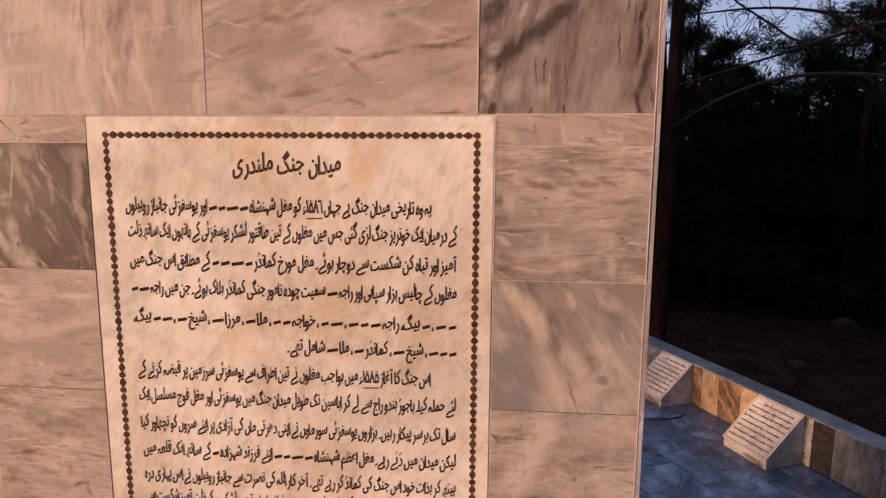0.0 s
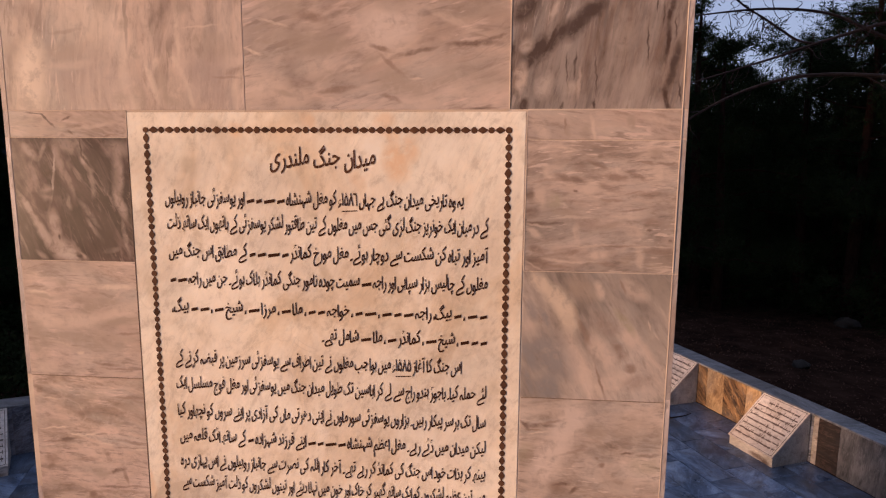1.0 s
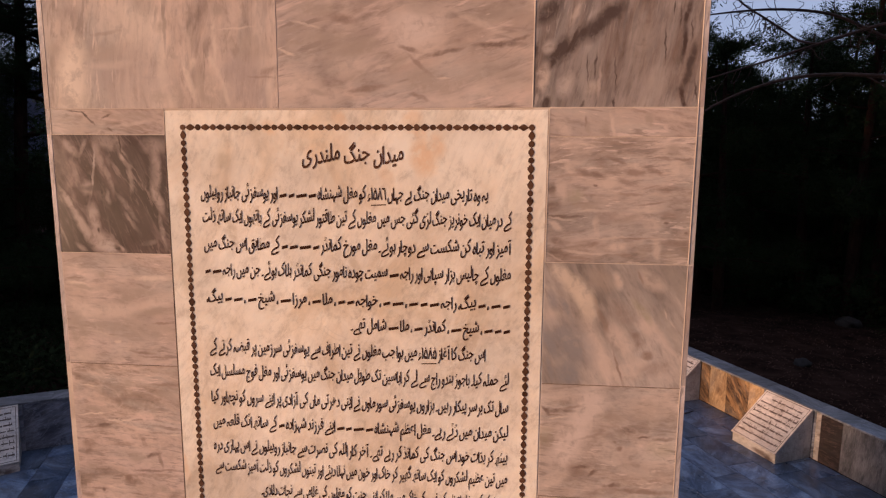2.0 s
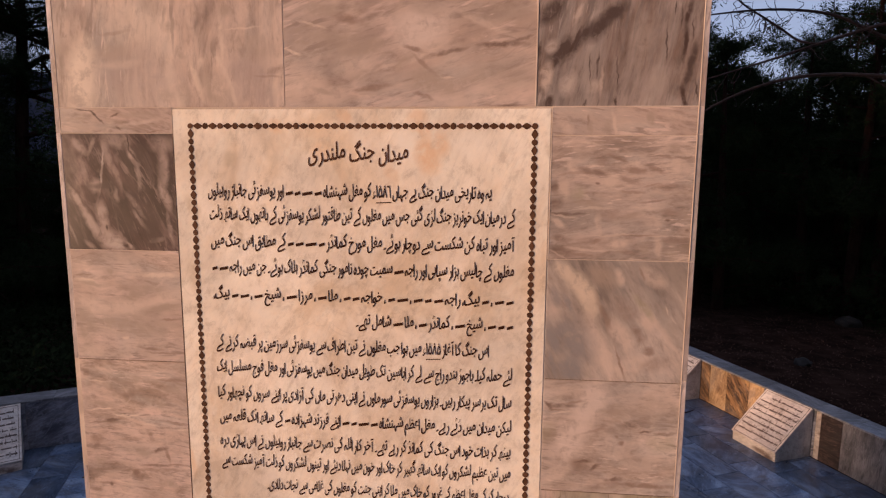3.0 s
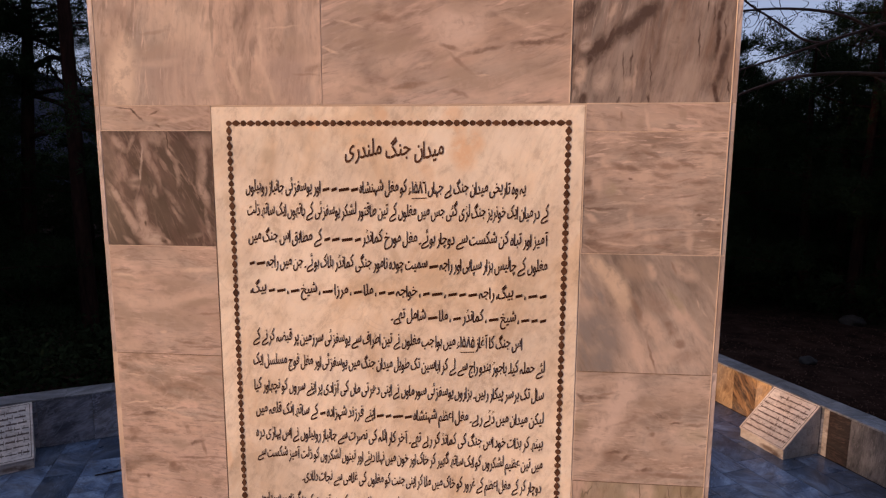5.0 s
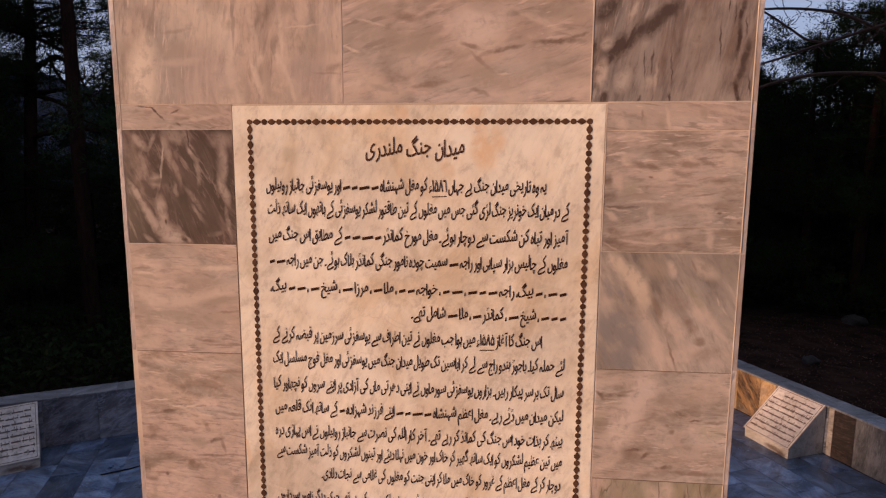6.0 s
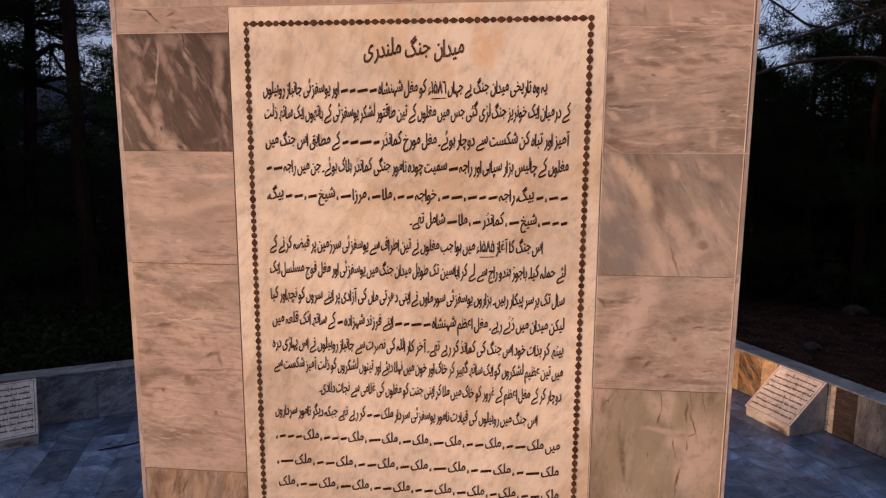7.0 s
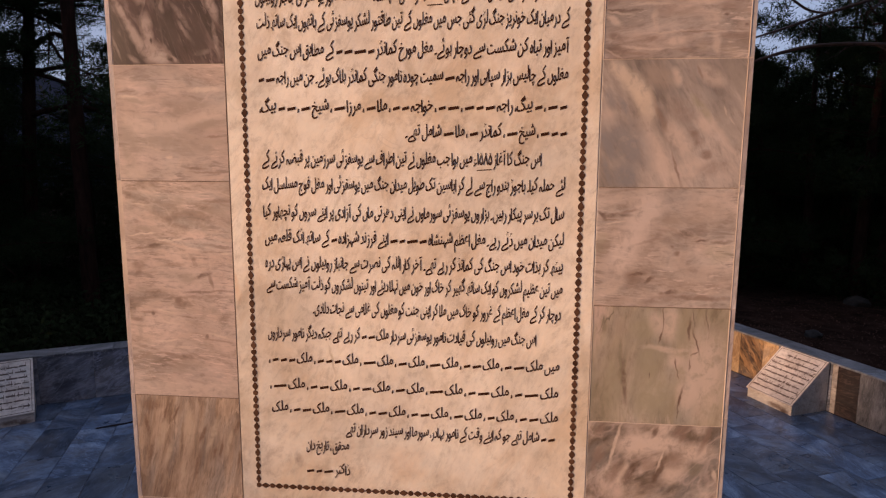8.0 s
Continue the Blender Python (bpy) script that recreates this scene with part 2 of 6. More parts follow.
m_title = speckled("worn_brown_inlay", [(0.05, 0.021, 0.011), (0.13, 0.062, 0.034)], 30, 0.8, specular=0.1)
m_border = speckled("brown_border_paint", [(0.045, 0.021, 0.012), (0.15, 0.075, 0.042)], 22, 0.8, specular=0.1)
m_ink_small = speckled("worn_dark_lettering", [(0.04, 0.026, 0.022), (0.17, 0.12, 0.10)], 90, 0.7)
# earth, bark and leaf tones below natural values: the wood's shade is in them
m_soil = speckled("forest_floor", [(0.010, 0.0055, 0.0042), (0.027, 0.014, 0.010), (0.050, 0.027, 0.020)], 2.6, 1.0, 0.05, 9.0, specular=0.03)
m_rock = speckled("field_stone", [(0.015, 0.013, 0.012), (0.04, 0.035, 0.032)], 6, 0.9, 0.02)
m_leaf_litter = speckled("dry_leaf", [(0.03, 0.015, 0.011), (0.15, 0.085, 0.062)], 2.0, 0.95, specular=0.05)
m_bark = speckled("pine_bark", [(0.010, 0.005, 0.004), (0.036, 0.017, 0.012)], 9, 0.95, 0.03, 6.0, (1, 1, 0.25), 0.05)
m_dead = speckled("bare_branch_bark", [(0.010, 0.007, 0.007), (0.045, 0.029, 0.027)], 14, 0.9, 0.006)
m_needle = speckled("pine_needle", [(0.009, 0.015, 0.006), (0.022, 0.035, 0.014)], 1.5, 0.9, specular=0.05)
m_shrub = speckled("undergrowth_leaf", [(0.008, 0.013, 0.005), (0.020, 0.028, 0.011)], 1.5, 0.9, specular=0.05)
# the haze of distance is put into the hills' colour as blue
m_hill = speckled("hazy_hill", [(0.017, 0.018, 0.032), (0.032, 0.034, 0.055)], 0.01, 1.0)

def streak(m, u, v, half, width, angle, tone, strength=0.8):
    """A vein, fleck or cloud of the stone at u, v from the tile's middle: a ragged oval of half length and half width,
    its length at an angle to the tile's lower edge."""
    n, l = m.node_tree.nodes, m.node_tree.links
    if "Ragged" not in n:
        at = n.new("ShaderNodeTexCoord").outputs["Object"]
        for size, depth, name in ((7.0, 0.026, "Wavy"), (60.0, 0.010, "Ragged")):
            wob = n.new("ShaderNodeTexNoise")
            wob.inputs["Scale"].default_value, wob.inputs["Detail"].default_value = size, 3.0
            l.new(at, wob.inputs["Vector"])
            mid, push = n.new("ShaderNodeVectorMath"), n.new("ShaderNodeVectorMath")
            mid.operation, push.operation, push.name = "SUBTRACT", "MULTIPLY_ADD", name
            mid.inputs[1].default_value = (0.5, 0.5, 0.5)
            push.inputs[1].default_value = (depth, depth, depth)
            l.new(wob.outputs["Color"], mid.inputs[0])
            l.new(mid.outputs[0], push.inputs[0])
            l.new(at, push.inputs[2])
            at = push.outputs[0]
        grain = ramp_node(n, [(0.34, (0.40, 0.40, 0.40)), (0.52, (1, 1, 1))])
        grain.name = "Broken"
        l.new(noise_node(n, l, at, 38.0, 4.0, 0.65, 0.4), grain.inputs[0])
    lay = n.new("ShaderNodeMapping")
    lay.vector_type = "TEXTURE"
    lay.inputs["Location"].default_value = (u, 0, v)
    lay.inputs["Rotation"].default_value = (0, -radians(angle), 0)
    lay.inputs["Scale"].default_value = (half * 1.5, 5.0, width * (1.35 if width < 0.008 else 1.6))
    l.new(n["Ragged"].outputs[0], lay.inputs["Vector"])
    ball = n.new("ShaderNodeTexGradient")
    ball.gradient_type = "SPHERICAL"
    l.new(lay.outputs[0], ball.inputs["Vector"])
    soft = ramp_node(n, [(0.0, (0, 0, 0)), (0.6, (strength, strength, strength))])
    l.new(ball.outputs["Fac"], soft.inputs[0])
    amount = soft.outputs[0]
    amount = mixed(n, l, "MULTIPLY", 1.0 if width > 0.005 else 0.7, amount, n["Broken"].outputs[0])
    base = n["Principled BSDF"].inputs["Base Color"]
    under = base.links[0].from_socket
    l.new(mixed(n, l, "MIX", amount, under, tone), base)


# the veins by which single tiles of the pillar can be told
m_soft_cloudy = marble("marble_soft_cloudy", PINK, (0.49, 0.385, 0.33), BEIGE, -4, 3.5, 2.6, 0.4, 0.15, 0.35, seed=7.7)
m_soft_strip = marble("marble_soft_strip", PINK, (0.49, 0.385, 0.33), BEIGE, -7, 3.5, 2.6, 0.4, 0.15, 0.35, seed=3.3)
m_cross_flecked = marble("marble_cross_flecked", PINK, (0.52, 0.41, 0.355), (0.31, 0.235, 0.19), -3, 2.6, 4.6, 0.42, 0.35, 0.3, seed=1.0)
ROSE, SHELL, TAWNY, DUN, ASH, COCOA, INK = (0.645, 0.525, 0.455), (0.71, 0.59, 0.50), (0.26, 0.18, 0.14), (0.40, 0.32, 0.265), (0.36, 0.305, 0.265), (0.14, 0.085, 0.06), (0.065, 0.037, 0.027)
PALE_VEIN, MOSS, OLIVE = (0.44, 0.35, 0.31), (0.36, 0.32, 0.23), (0.25, 0.215, 0.15)
PALE_GREY, TAUPE, UMBER, PEACH, COOL, BLUSH = (0.52, 0.44, 0.40), (0.43, 0.36, 0.32), (0.085, 0.058, 0.048), (0.70, 0.58, 0.47), (0.265, 0.25, 0.255), (0.70, 0.585, 0.53)
RUST, STRAW, CREAM, MAUVE, FAWN, HONEY, PEARL = (0.19, 0.11, 0.07), (0.55, 0.44, 0.335), (0.78, 0.66, 0.55), (0.43, 0.345, 0.315), (0.58, 0.49, 0.375), (0.80, 0.55, 0.34), (0.92, 0.86, 0.77)
streak(m_grey, -0.158, 0.061, 0.036, 0.0150, 34, UMBER, 0.98)
streak(m_grey, -0.181, -0.023, 0.017, 0.0050, 83, INK, 0.80)
streak(m_grey, -0.129, -0.024, 0.033, 0.0174, 51, UMBER, 0.98)
streak(m_grey, -0.145, -0.049, 0.013, 0.0071, 64, UMBER, 0.98)
streak(m_grey, -0.087, -0.001, 0.038, 0.0095, 58, UMBER, 0.98)
streak(m_grey, -0.049, 0.022, 0.032, 0.0166, 51, UMBER, 0.98)
streak(m_grey, -0.014, 0.055, 0.034, 0.0146, 37, UMBER, 0.98)
streak(m_grey, -0.104, -0.009, 0.042, 0.0037, 62, INK, 0.80)
streak(m_grey, -0.060, -0.067, 0.026, 0.0020, -87, INK, 0.95)
streak(m_grey, -0.044, -0.056, 0.023, 0.0020, 85, UMBER, 0.98)
streak(m_grey, 0.000, -0.076, 0.035, 0.0017, -87, UMBER, 0.98)
streak(m_grey, 0.108, -0.014, 0.034, 0.0019, -88, UMBER, 0.98)
streak(m_grey, 0.122, 0.067, 0.014, 0.0014, -90, UMBER, 0.98)
streak(m_grey, 0.139, 0.048, 0.020, 0.0019, -90, UMBER, 0.98)
streak(m_grey, 0.152, 0.052, 0.030, 0.0063, 80, INK, 0.95)
streak(m_grey, 0.149, -0.010, 0.039, 0.0048, 88, INK, 0.95)
streak(m_grey, 0.166, -0.048, 0.035, 0.0079, 77, UMBER, 0.98)
streak(m_grey, 0.154, -0.092, 0.021, 0.0074, 63, UMBER, 0.98)
streak(m_grey, 0.151, -0.131, 0.025, 0.0044, -81, INK, 0.95)
streak(m_grey, 0.164, 0.019, 0.020, 0.0019, -89, INK, 0.80)
streak(m_grey, 0.177, -0.117, 0.023, 0.0019, -86, UMBER, 0.98)
streak(m_grey, -0.158, -0.141, 0.015, 0.0092, 62, UMBER, 0.98)
streak(m_grey, -0.070, -0.144, 0.010, 0.0030, 78, UMBER, 0.98)
streak(m_grey, -0.001, -0.143, 0.011, 0.0025, -87, UMBER, 0.98)
streak(m_grey, -0.111, -0.099, 0.025, 0.0143, 70, PALE_GREY, 0.80)
streak(m_grey, -0.164, -0.081, 0.029, 0.0127, 82, ROSE, 0.70)
streak(m_grey, -0.151, -0.013, 0.015, 0.0111, 64, PALE_GREY, 0.70)
streak(m_grey, -0.033, -0.088, 0.035, 0.0040, 85, ROSE, 0.45)
streak(m_grey, 0.052, 0.006, 0.055, 0.0196, 88, TAUPE, 0.50)
streak(m_grey, 0.092, -0.102, 0.041, 0.0203, 73, TAUPE, 0.50)
streak(m_grey, -0.099, 0.050, 0.020, 0.0070, 64, ROSE, 0.50)
streak(m_grey, -0.052, -0.103, 0.015, 0.0101, 39, ROSE, 0.40)
streak(m_dark, -0.105, 0.116, 0.023, 0.0083, -52, PALE_VEIN, 0.80)
streak(m_dark, -0.070, 0.117, 0.021, 0.0060, 62, PALE_VEIN, 0.60)
streak(m_dark, -0.047, 0.057, 0.048, 0.0030, 81, PALE_GREY, 0.95)
streak(m_dark, -0.030, 0.100, 0.027, 0.0082, -76, PALE_VEIN, 0.60)
streak(m_dark, 0.000, 0.131, 0.034, 0.0151, -4, PALE_VEIN, 0.55)
streak(m_dark, 0.041, 0.093, 0.022, 0.0081, -55, PALE_VEIN, 0.85)
streak(m_dark, 0.116, 0.125, 0.028, 0.0155, 8, PALE_VEIN, 0.55)
streak(m_dark, 0.120, 0.060, 0.050, 0.0128, 90, PALE_VEIN, 0.80)
streak(m_dark, -0.068, 0.015, 0.014, 0.0149, -17, PALE_VEIN, 0.70)
streak(m_dark, 0.052, 0.041, 0.029, 0.0070, -88, PALE_VEIN, 0.50)
streak(m_dark, 0.030, 0.126, 0.018, 0.0023, -85, INK, 1.00)
streak(m_dark, 0.043, 0.096, 0.020, 0.0029, -50, INK, 0.90)
streak(m_dark, 0.062, 0.103, 0.026, 0.0130, 67, UMBER, 0.84)
streak(m_dark, -0.137, 0.061, 0.048, 0.0210, 89, UMBER, 0.60)
streak(m_dark, -0.047, 0.121, 0.014, 0.0035, -71, INK, 0.80)
streak(m_dark, -0.062, 0.061, 0.011, 0.0084, 0, INK, 0.80)
streak(m_dark, -0.040, 0.042, 0.027, 0.0095, -88, INK, 0.70)
streak(m_dark, 0.092, 0.067, 0.039, 0.0229, -69, UMBER, 0.60)
streak(m_dark, -0.097, 0.051, 0.033, 0.0071, -77, PALE_VEIN, 0.40)
streak(m_dark, -0.006, 0.040, 0.031, 0.0070, -72, PALE_VEIN, 0.40)
streak(m_dark, -0.122, -0.015, 0.034, 0.0071, -59, PALE_VEIN, 0.90)
streak(m_dark, -0.085, -0.076, 0.044, 0.0100, -59, PALE_VEIN, 0.90)
streak(m_dark, -0.050, -0.058, 0.030, 0.0131, -83, PALE_VEIN, 0.90)
streak(m_dark, -0.034, -0.119, 0.042, 0.0227, -39, PALE_VEIN, 0.95)
streak(m_dark, -0.017, -0.134, 0.022, 0.0133, -29, PALE_GREY, 0.70)
streak(m_dark, 0.012, -0.136, 0.014, 0.0054, -36, PALE_VEIN, 0.80)
streak(m_dark, 0.053, -0.071, 0.029, 0.0059, -57, PALE_VEIN, 0.60)
streak(m_dark, 0.121, -0.009, 0.034, 0.0092, -69, PALE_VEIN, 0.80)
streak(m_dark, 0.131, -0.090, 0.036, 0.0058, -80, PALE_VEIN, 0.60)
streak(m_dark, 0.093, -0.120, 0.020, 0.0060, 9, PALE_VEIN, 0.50)
streak(m_dark, -0.010, -0.006, 0.017, 0.0059, -74, PALE_VEIN, 0.50)
streak(m_dark, 0.005, -0.137, 0.010, 0.0054, -69, INK, 0.90)
streak(m_dark, -0.040, -0.085, 0.006, 0.0042, -71, INK, 0.90)
streak(m_dark, 0.009, -0.072, 0.046, 0.0174, -60, UMBER, 0.84)
streak(m_dark, 0.078, -0.086, 0.052, 0.0209, -81, UMBER, 0.84)
streak(m_dark, -0.118, -0.086, 0.057, 0.0176, -74, UMBER, 0.60)
streak(m_dark, -0.045, 0.013, 0.034, 0.0074, 1, UMBER, 0.72)
streak(m_dark, 0.040, -0.030, 0.034, 0.0058, -52, PALE_VEIN, 0.40)
streak(m_dark, -0.090, -0.135, 0.017, 0.0073, -38, PALE_VEIN, 0.50)
streak(m_dark, -0.137, -0.101, 0.029, 0.0042, -71, PALE_VEIN, 0.40)
streak(m_wavy, -0.077, 0.130, 0.020, 0.0026, -5, SHELL, 0.54)
streak(m_wavy, -0.117, 0.069, 0.015, 0.0082, -58, ROSE, 0.80)
streak(m_wavy, 0.034, 0.084, 0.014, 0.0061, -4, ROSE, 0.80)
streak(m_wavy, -0.025, 0.038, 0.019, 0.0155, 8, ROSE, 0.70)
streak(m_wavy, 0.130, 0.077, 0.026, 0.0150, -21, ROSE, 0.80)
streak(m_wavy, 0.078, 0.048, 0.031, 0.0115, 5, PALE_GREY, 0.80)
streak(m_wavy, -0.135, 0.021, 0.025, 0.0102, -77, ROSE, 0.60)
streak(m_wavy, 0.124, 0.108, 0.043, 0.0032, 0, SHELL, 0.36)
streak(m_wavy, 0.018, 0.014, 0.032, 0.0026, -8, SHELL, 0.42)
streak(m_wavy, 0.149, 0.045, 0.019, 0.0020, -3, SHELL, 0.42)
streak(m_wavy, -0.083, 0.004, 0.013, 0.0021, -21, SHELL, 0.36)
streak(m_wavy, -0.070, 0.060, 0.035, 0.0079, -12, COCOA, 0.59)
streak(m_wavy, -0.049, 0.089, 0.015, 0.0102, 0, TAWNY, 0.47)
streak(m_wavy, -0.012, 0.096, 0.023, 0.0046, -18, TAWNY, 0.68)
streak(m_wavy, 0.033, 0.069, 0.022, 0.0072, -3, TAWNY, 0.68)
streak(m_wavy, 0.079, 0.072, 0.022, 0.0060, -26, TAWNY, 0.68)
streak(m_wavy, 0.099, 0.101, 0.015, 0.0040, -9, TAWNY, 0.59)
streak(m_wavy, 0.142, 0.102, 0.024, 0.0025, 9, TAWNY, 0.59)
streak(m_wavy, 0.020, 0.016, 0.029, 0.0042, -4, TAWNY, 0.59)
streak(m_wavy, 0.023, 0.043, 0.025, 0.0061, -16, TAWNY, 0.42)
streak(m_wavy, -0.056, 0.034, 0.005, 0.0031, -14, COCOA, 0.68)
streak(m_wavy, -0.158, 0.028, 0.010, 0.0078, 15, COCOA, 0.51)
streak(m_wavy, -0.155, -0.011, 0.017, 0.0105, 1, COCOA, 0.59)
streak(m_wavy, -0.101, 0.010, 0.015, 0.0155, -11, MOSS, 0.50)
streak(m_wavy, 0.101, 0.026, 0.017, 0.0061, -8, TAWNY, 0.51)
streak(m_wavy, 0.070, 0.033, 0.017, 0.0025, 5, TAWNY, 0.59)
streak(m_wavy, 0.117, 0.123, 0.012, 0.0075, 12, DUN, 0.50)
streak(m_wavy, -0.108, 0.057, 0.037, 0.0033, 4, TAWNY, 0.42)
streak(m_wavy, -0.165, -0.027, 0.005, 0.0042, 1, INK, 0.90)
streak(m_wavy, -0.125, -0.035, 0.045, 0.0033, -2, COCOA, 0.68)
streak(m_wavy, -0.074, -0.013, 0.027, 0.0074, -7, DUN, 0.70)
streak(m_wavy, -0.024, -0.038, 0.022, 0.0114, -2, TAWNY, 0.42)
streak(m_wavy, 0.023, -0.040, 0.031, 0.0075, 20, DUN, 0.60)
streak(m_wavy, 0.112, -0.050, 0.005, 0.0025, 1, COCOA, 0.77)
streak(m_wavy, -0.138, -0.094, 0.018, 0.0084, -11, COCOA, 0.55)
streak(m_wavy, -0.135, -0.130, 0.026, 0.0138, -10, COCOA, 0.51)
streak(m_wavy, -0.052, -0.100, 0.014, 0.0042, 28, TAWNY, 0.59)
streak(m_wavy, -0.089, -0.132, 0.025, 0.0042, -5, TAWNY, 0.59)
streak(m_wavy, 0.023, -0.129, 0.020, 0.0062, -6, TAWNY, 0.59)
streak(m_wavy, 0.062, -0.115, 0.013, 0.0127, -36, DUN, 0.60)
streak(m_wavy, 0.134, -0.096, 0.031, 0.0063, 3, TAWNY, 0.59)
streak(m_wavy, 0.136, -0.125, 0.031, 0.0158, 1, DUN, 0.50)
streak(m_wavy, 0.119, -0.033, 0.019, 0.0081, -3, TAWNY, 0.42)
streak(m_wavy, 0.038, -0.084, 0.059, 0.0023, 0, TAWNY, 0.68)
streak(m_wavy, -0.100, -0.148, 0.072, 0.0031, -0, COCOA, 0.51)
streak(m_wavy, 0.074, -0.006, 0.029, 0.0026, 6, COCOA, 0.51)
streak(m_wavy, 0.158, -0.070, 0.004, 0.0030, 1, COCOA, 0.59)
streak(m_wavy, -0.133, -0.040, 0.030, 0.0027, -9, SHELL, 0.48)
streak(m_wavy, -0.055, -0.024, 0.047, 0.0034, 2, SHELL, 0.42)
streak(m_wavy, -0.006, -0.083, 0.044, 0.0028, 3, SHELL, 0.48)
streak(m_wavy, 0.113, -0.085, 0.048, 0.0022, 0, SHELL, 0.42)
streak(m_wavy, -0.046, -0.060, 0.020, 0.0072, -84, ROSE, 0.50)
streak(m_wavy, -0.000, -0.106, 0.020, 0.0084, 12, ROSE, 0.80)
streak(m_wavy, -0.144, -0.056, 0.020, 0.0073, -29, ROSE, 0.70)
streak(m_wavy, 0.095, -0.114, 0.023, 0.0081, -81, ROSE, 0.60)
streak(m_wavy, -0.144, -0.135, 0.023, 0.0032, -26, SHELL, 0.36)
streak(m_wavy, -0.042, -0.122, 0.047, 0.0028, -2, SHELL, 0.42)
streak(m_wavy, -0.092, -0.118, 0.028, 0.0043, -4, ROSE, 0.60)
streak(m_wavy, 0.064, -0.145, 0.029, 0.0026, -2, SHELL, 0.36)
streak(m_wavy, 0.059, -0.021, 0.036, 0.0027, -1, SHELL, 0.36)
streak(m_wavy, 0.081, -0.053, 0.016, 0.0101, -18, ROSE, 0.50)
streak(m_slant, -0.126, 0.124, 0.027, 0.0156, -48, PEACH, 0.70)
streak(m_slant, -0.086, 0.085, 0.038, 0.0217, -47, PEACH, 0.80)
streak(m_slant, 0.008, 0.110, 0.019, 0.0093, -72, ROSE, 0.80)
streak(m_slant, 0.088, 0.112, 0.031, 0.0153, -34, ROSE, 0.60)
streak(m_slant, -0.033, 0.112, 0.034, 0.0210, -26, DUN, 0.70)
streak(m_slant, 0.144, 0.114, 0.040, 0.0173, -54, ASH, 0.70)
streak(m_slant, 0.061, 0.121, 0.014, 0.0031, -66, TAWNY, 0.60)
streak(m_slant, -0.066, 0.045, 0.040, 0.0195, -65, PEACH, 0.75)
streak(m_slant, -0.037, -0.060, 0.063, 0.0209, -66, ROSE, 0.70)
streak(m_slant, -0.005, -0.098, 0.052, 0.0127, -65, ROSE, 0.60)
streak(m_slant, -0.028, 0.015, 0.054, 0.0070, -66, TAWNY, 0.35)
streak(m_slant, 0.022, -0.036, 0.044, 0.0179, -49, ROSE, 0.75)
streak(m_slant, 0.081, -0.005, 0.024, 0.0135, -31, ROSE, 0.70)
streak(m_slant, 0.050, -0.105, 0.034, 0.0211, 30, ROSE, 0.70)
streak(m_slant, 0.109, -0.012, 0.052, 0.0070, -52, ROSE, 0.60)
streak(m_slant, 0.125, 0.031, 0.011, 0.0020, -67, SHELL, 0.70)
streak(m_slant, 0.141, 0.008, 0.009, 0.0020, -55, SHELL, 0.70)
streak(m_slant, -0.150, 0.014, 0.020, 0.0159, -49, ROSE, 0.50)
streak(m_slant, -0.104, -0.045, 0.065, 0.0347, -36, COOL, 0.75)
streak(m_slant, -0.099, -0.123, 0.030, 0.0245, -37, COOL, 0.90)
streak(m_slant, -0.114, 0.036, 0.027, 0.0073, -60, COOL, 0.80)
streak(m_slant, 0.025, 0.028, 0.033, 0.0195, -50, TAWNY, 0.40)
streak(m_slant, 0.058, -0.030, 0.022, 0.0103, -53, TAWNY, 0.75)
streak(m_slant, 0.085, -0.070, 0.011, 0.0089, -26, TAWNY, 0.75)
streak(m_slant, 0.102, -0.103, 0.033, 0.0153, 12, TAWNY, 0.45)
streak(m_slant, 0.068, 0.037, 0.034, 0.0081, -56, MOSS, 0.70)
streak(m_slant, 0.128, -0.002, 0.062, 0.0174, -56, ASH, 0.55)
streak(m_slant, -0.148, -0.047, 0.032, 0.0084, -65, COOL, 0.70)
streak(m_slant, 0.017, -0.106, 0.039, 0.0031, -74, TAWNY, 0.80)
streak(m_slant, -0.021, 0.008, 0.025, 0.0062, -57, TAWNY, 0.65)
streak(m_slant, -0.146, -0.112, 0.033, 0.0074, -75, COOL, 0.70)
streak(m_slant, -0.147, 0.059, 0.020, 0.0095, -66, COOL, 0.60)
streak(m_cross, -0.049, 0.089, 0.064, 0.0332, 68, BLUSH, 0.80)
streak(m_cross, -0.095, -0.008, 0.068, 0.0339, 69, BLUSH, 0.80)
streak(m_cross, -0.130, -0.104, 0.034, 0.0158, 29, ROSE, 0.70)
streak(m_cross, -0.116, 0.117, 0.050, 0.0125, -2, ROSE, 0.50)
streak(m_cross, 0.097, -0.065, 0.060, 0.0203, -4, ROSE, 0.50)
streak(m_cross, -0.125, 0.059, 0.018, 0.0021, 5, SHELL, 0.80)
streak(m_cross, -0.157, 0.078, 0.016, 0.0042, -44, COCOA, 0.75)
streak(m_cross, -0.121, 0.077, 0.033, 0.0060, 1, COCOA, 0.69)
streak(m_cross, -0.134, 0.066, 0.018, 0.0021, -2, TAWNY, 0.70)
streak(m_cross, -0.090, 0.089, 0.023, 0.0043, 14, TAWNY, 0.60)
streak(m_cross, -0.058, -0.064, 0.020, 0.0032, 9, COCOA, 0.84)
streak(m_cross, -0.030, -0.074, 0.012, 0.0053, 35, COCOA, 0.75)
streak(m_cross, -0.071, -0.071, 0.022, 0.0096, -20, TAWNY, 0.50)
streak(m_cross, 0.006, 0.070, 0.032, 0.0075, 1, DUN, 0.60)
streak(m_cross, 0.087, 0.019, 0.015, 0.0031, 6, COCOA, 0.75)
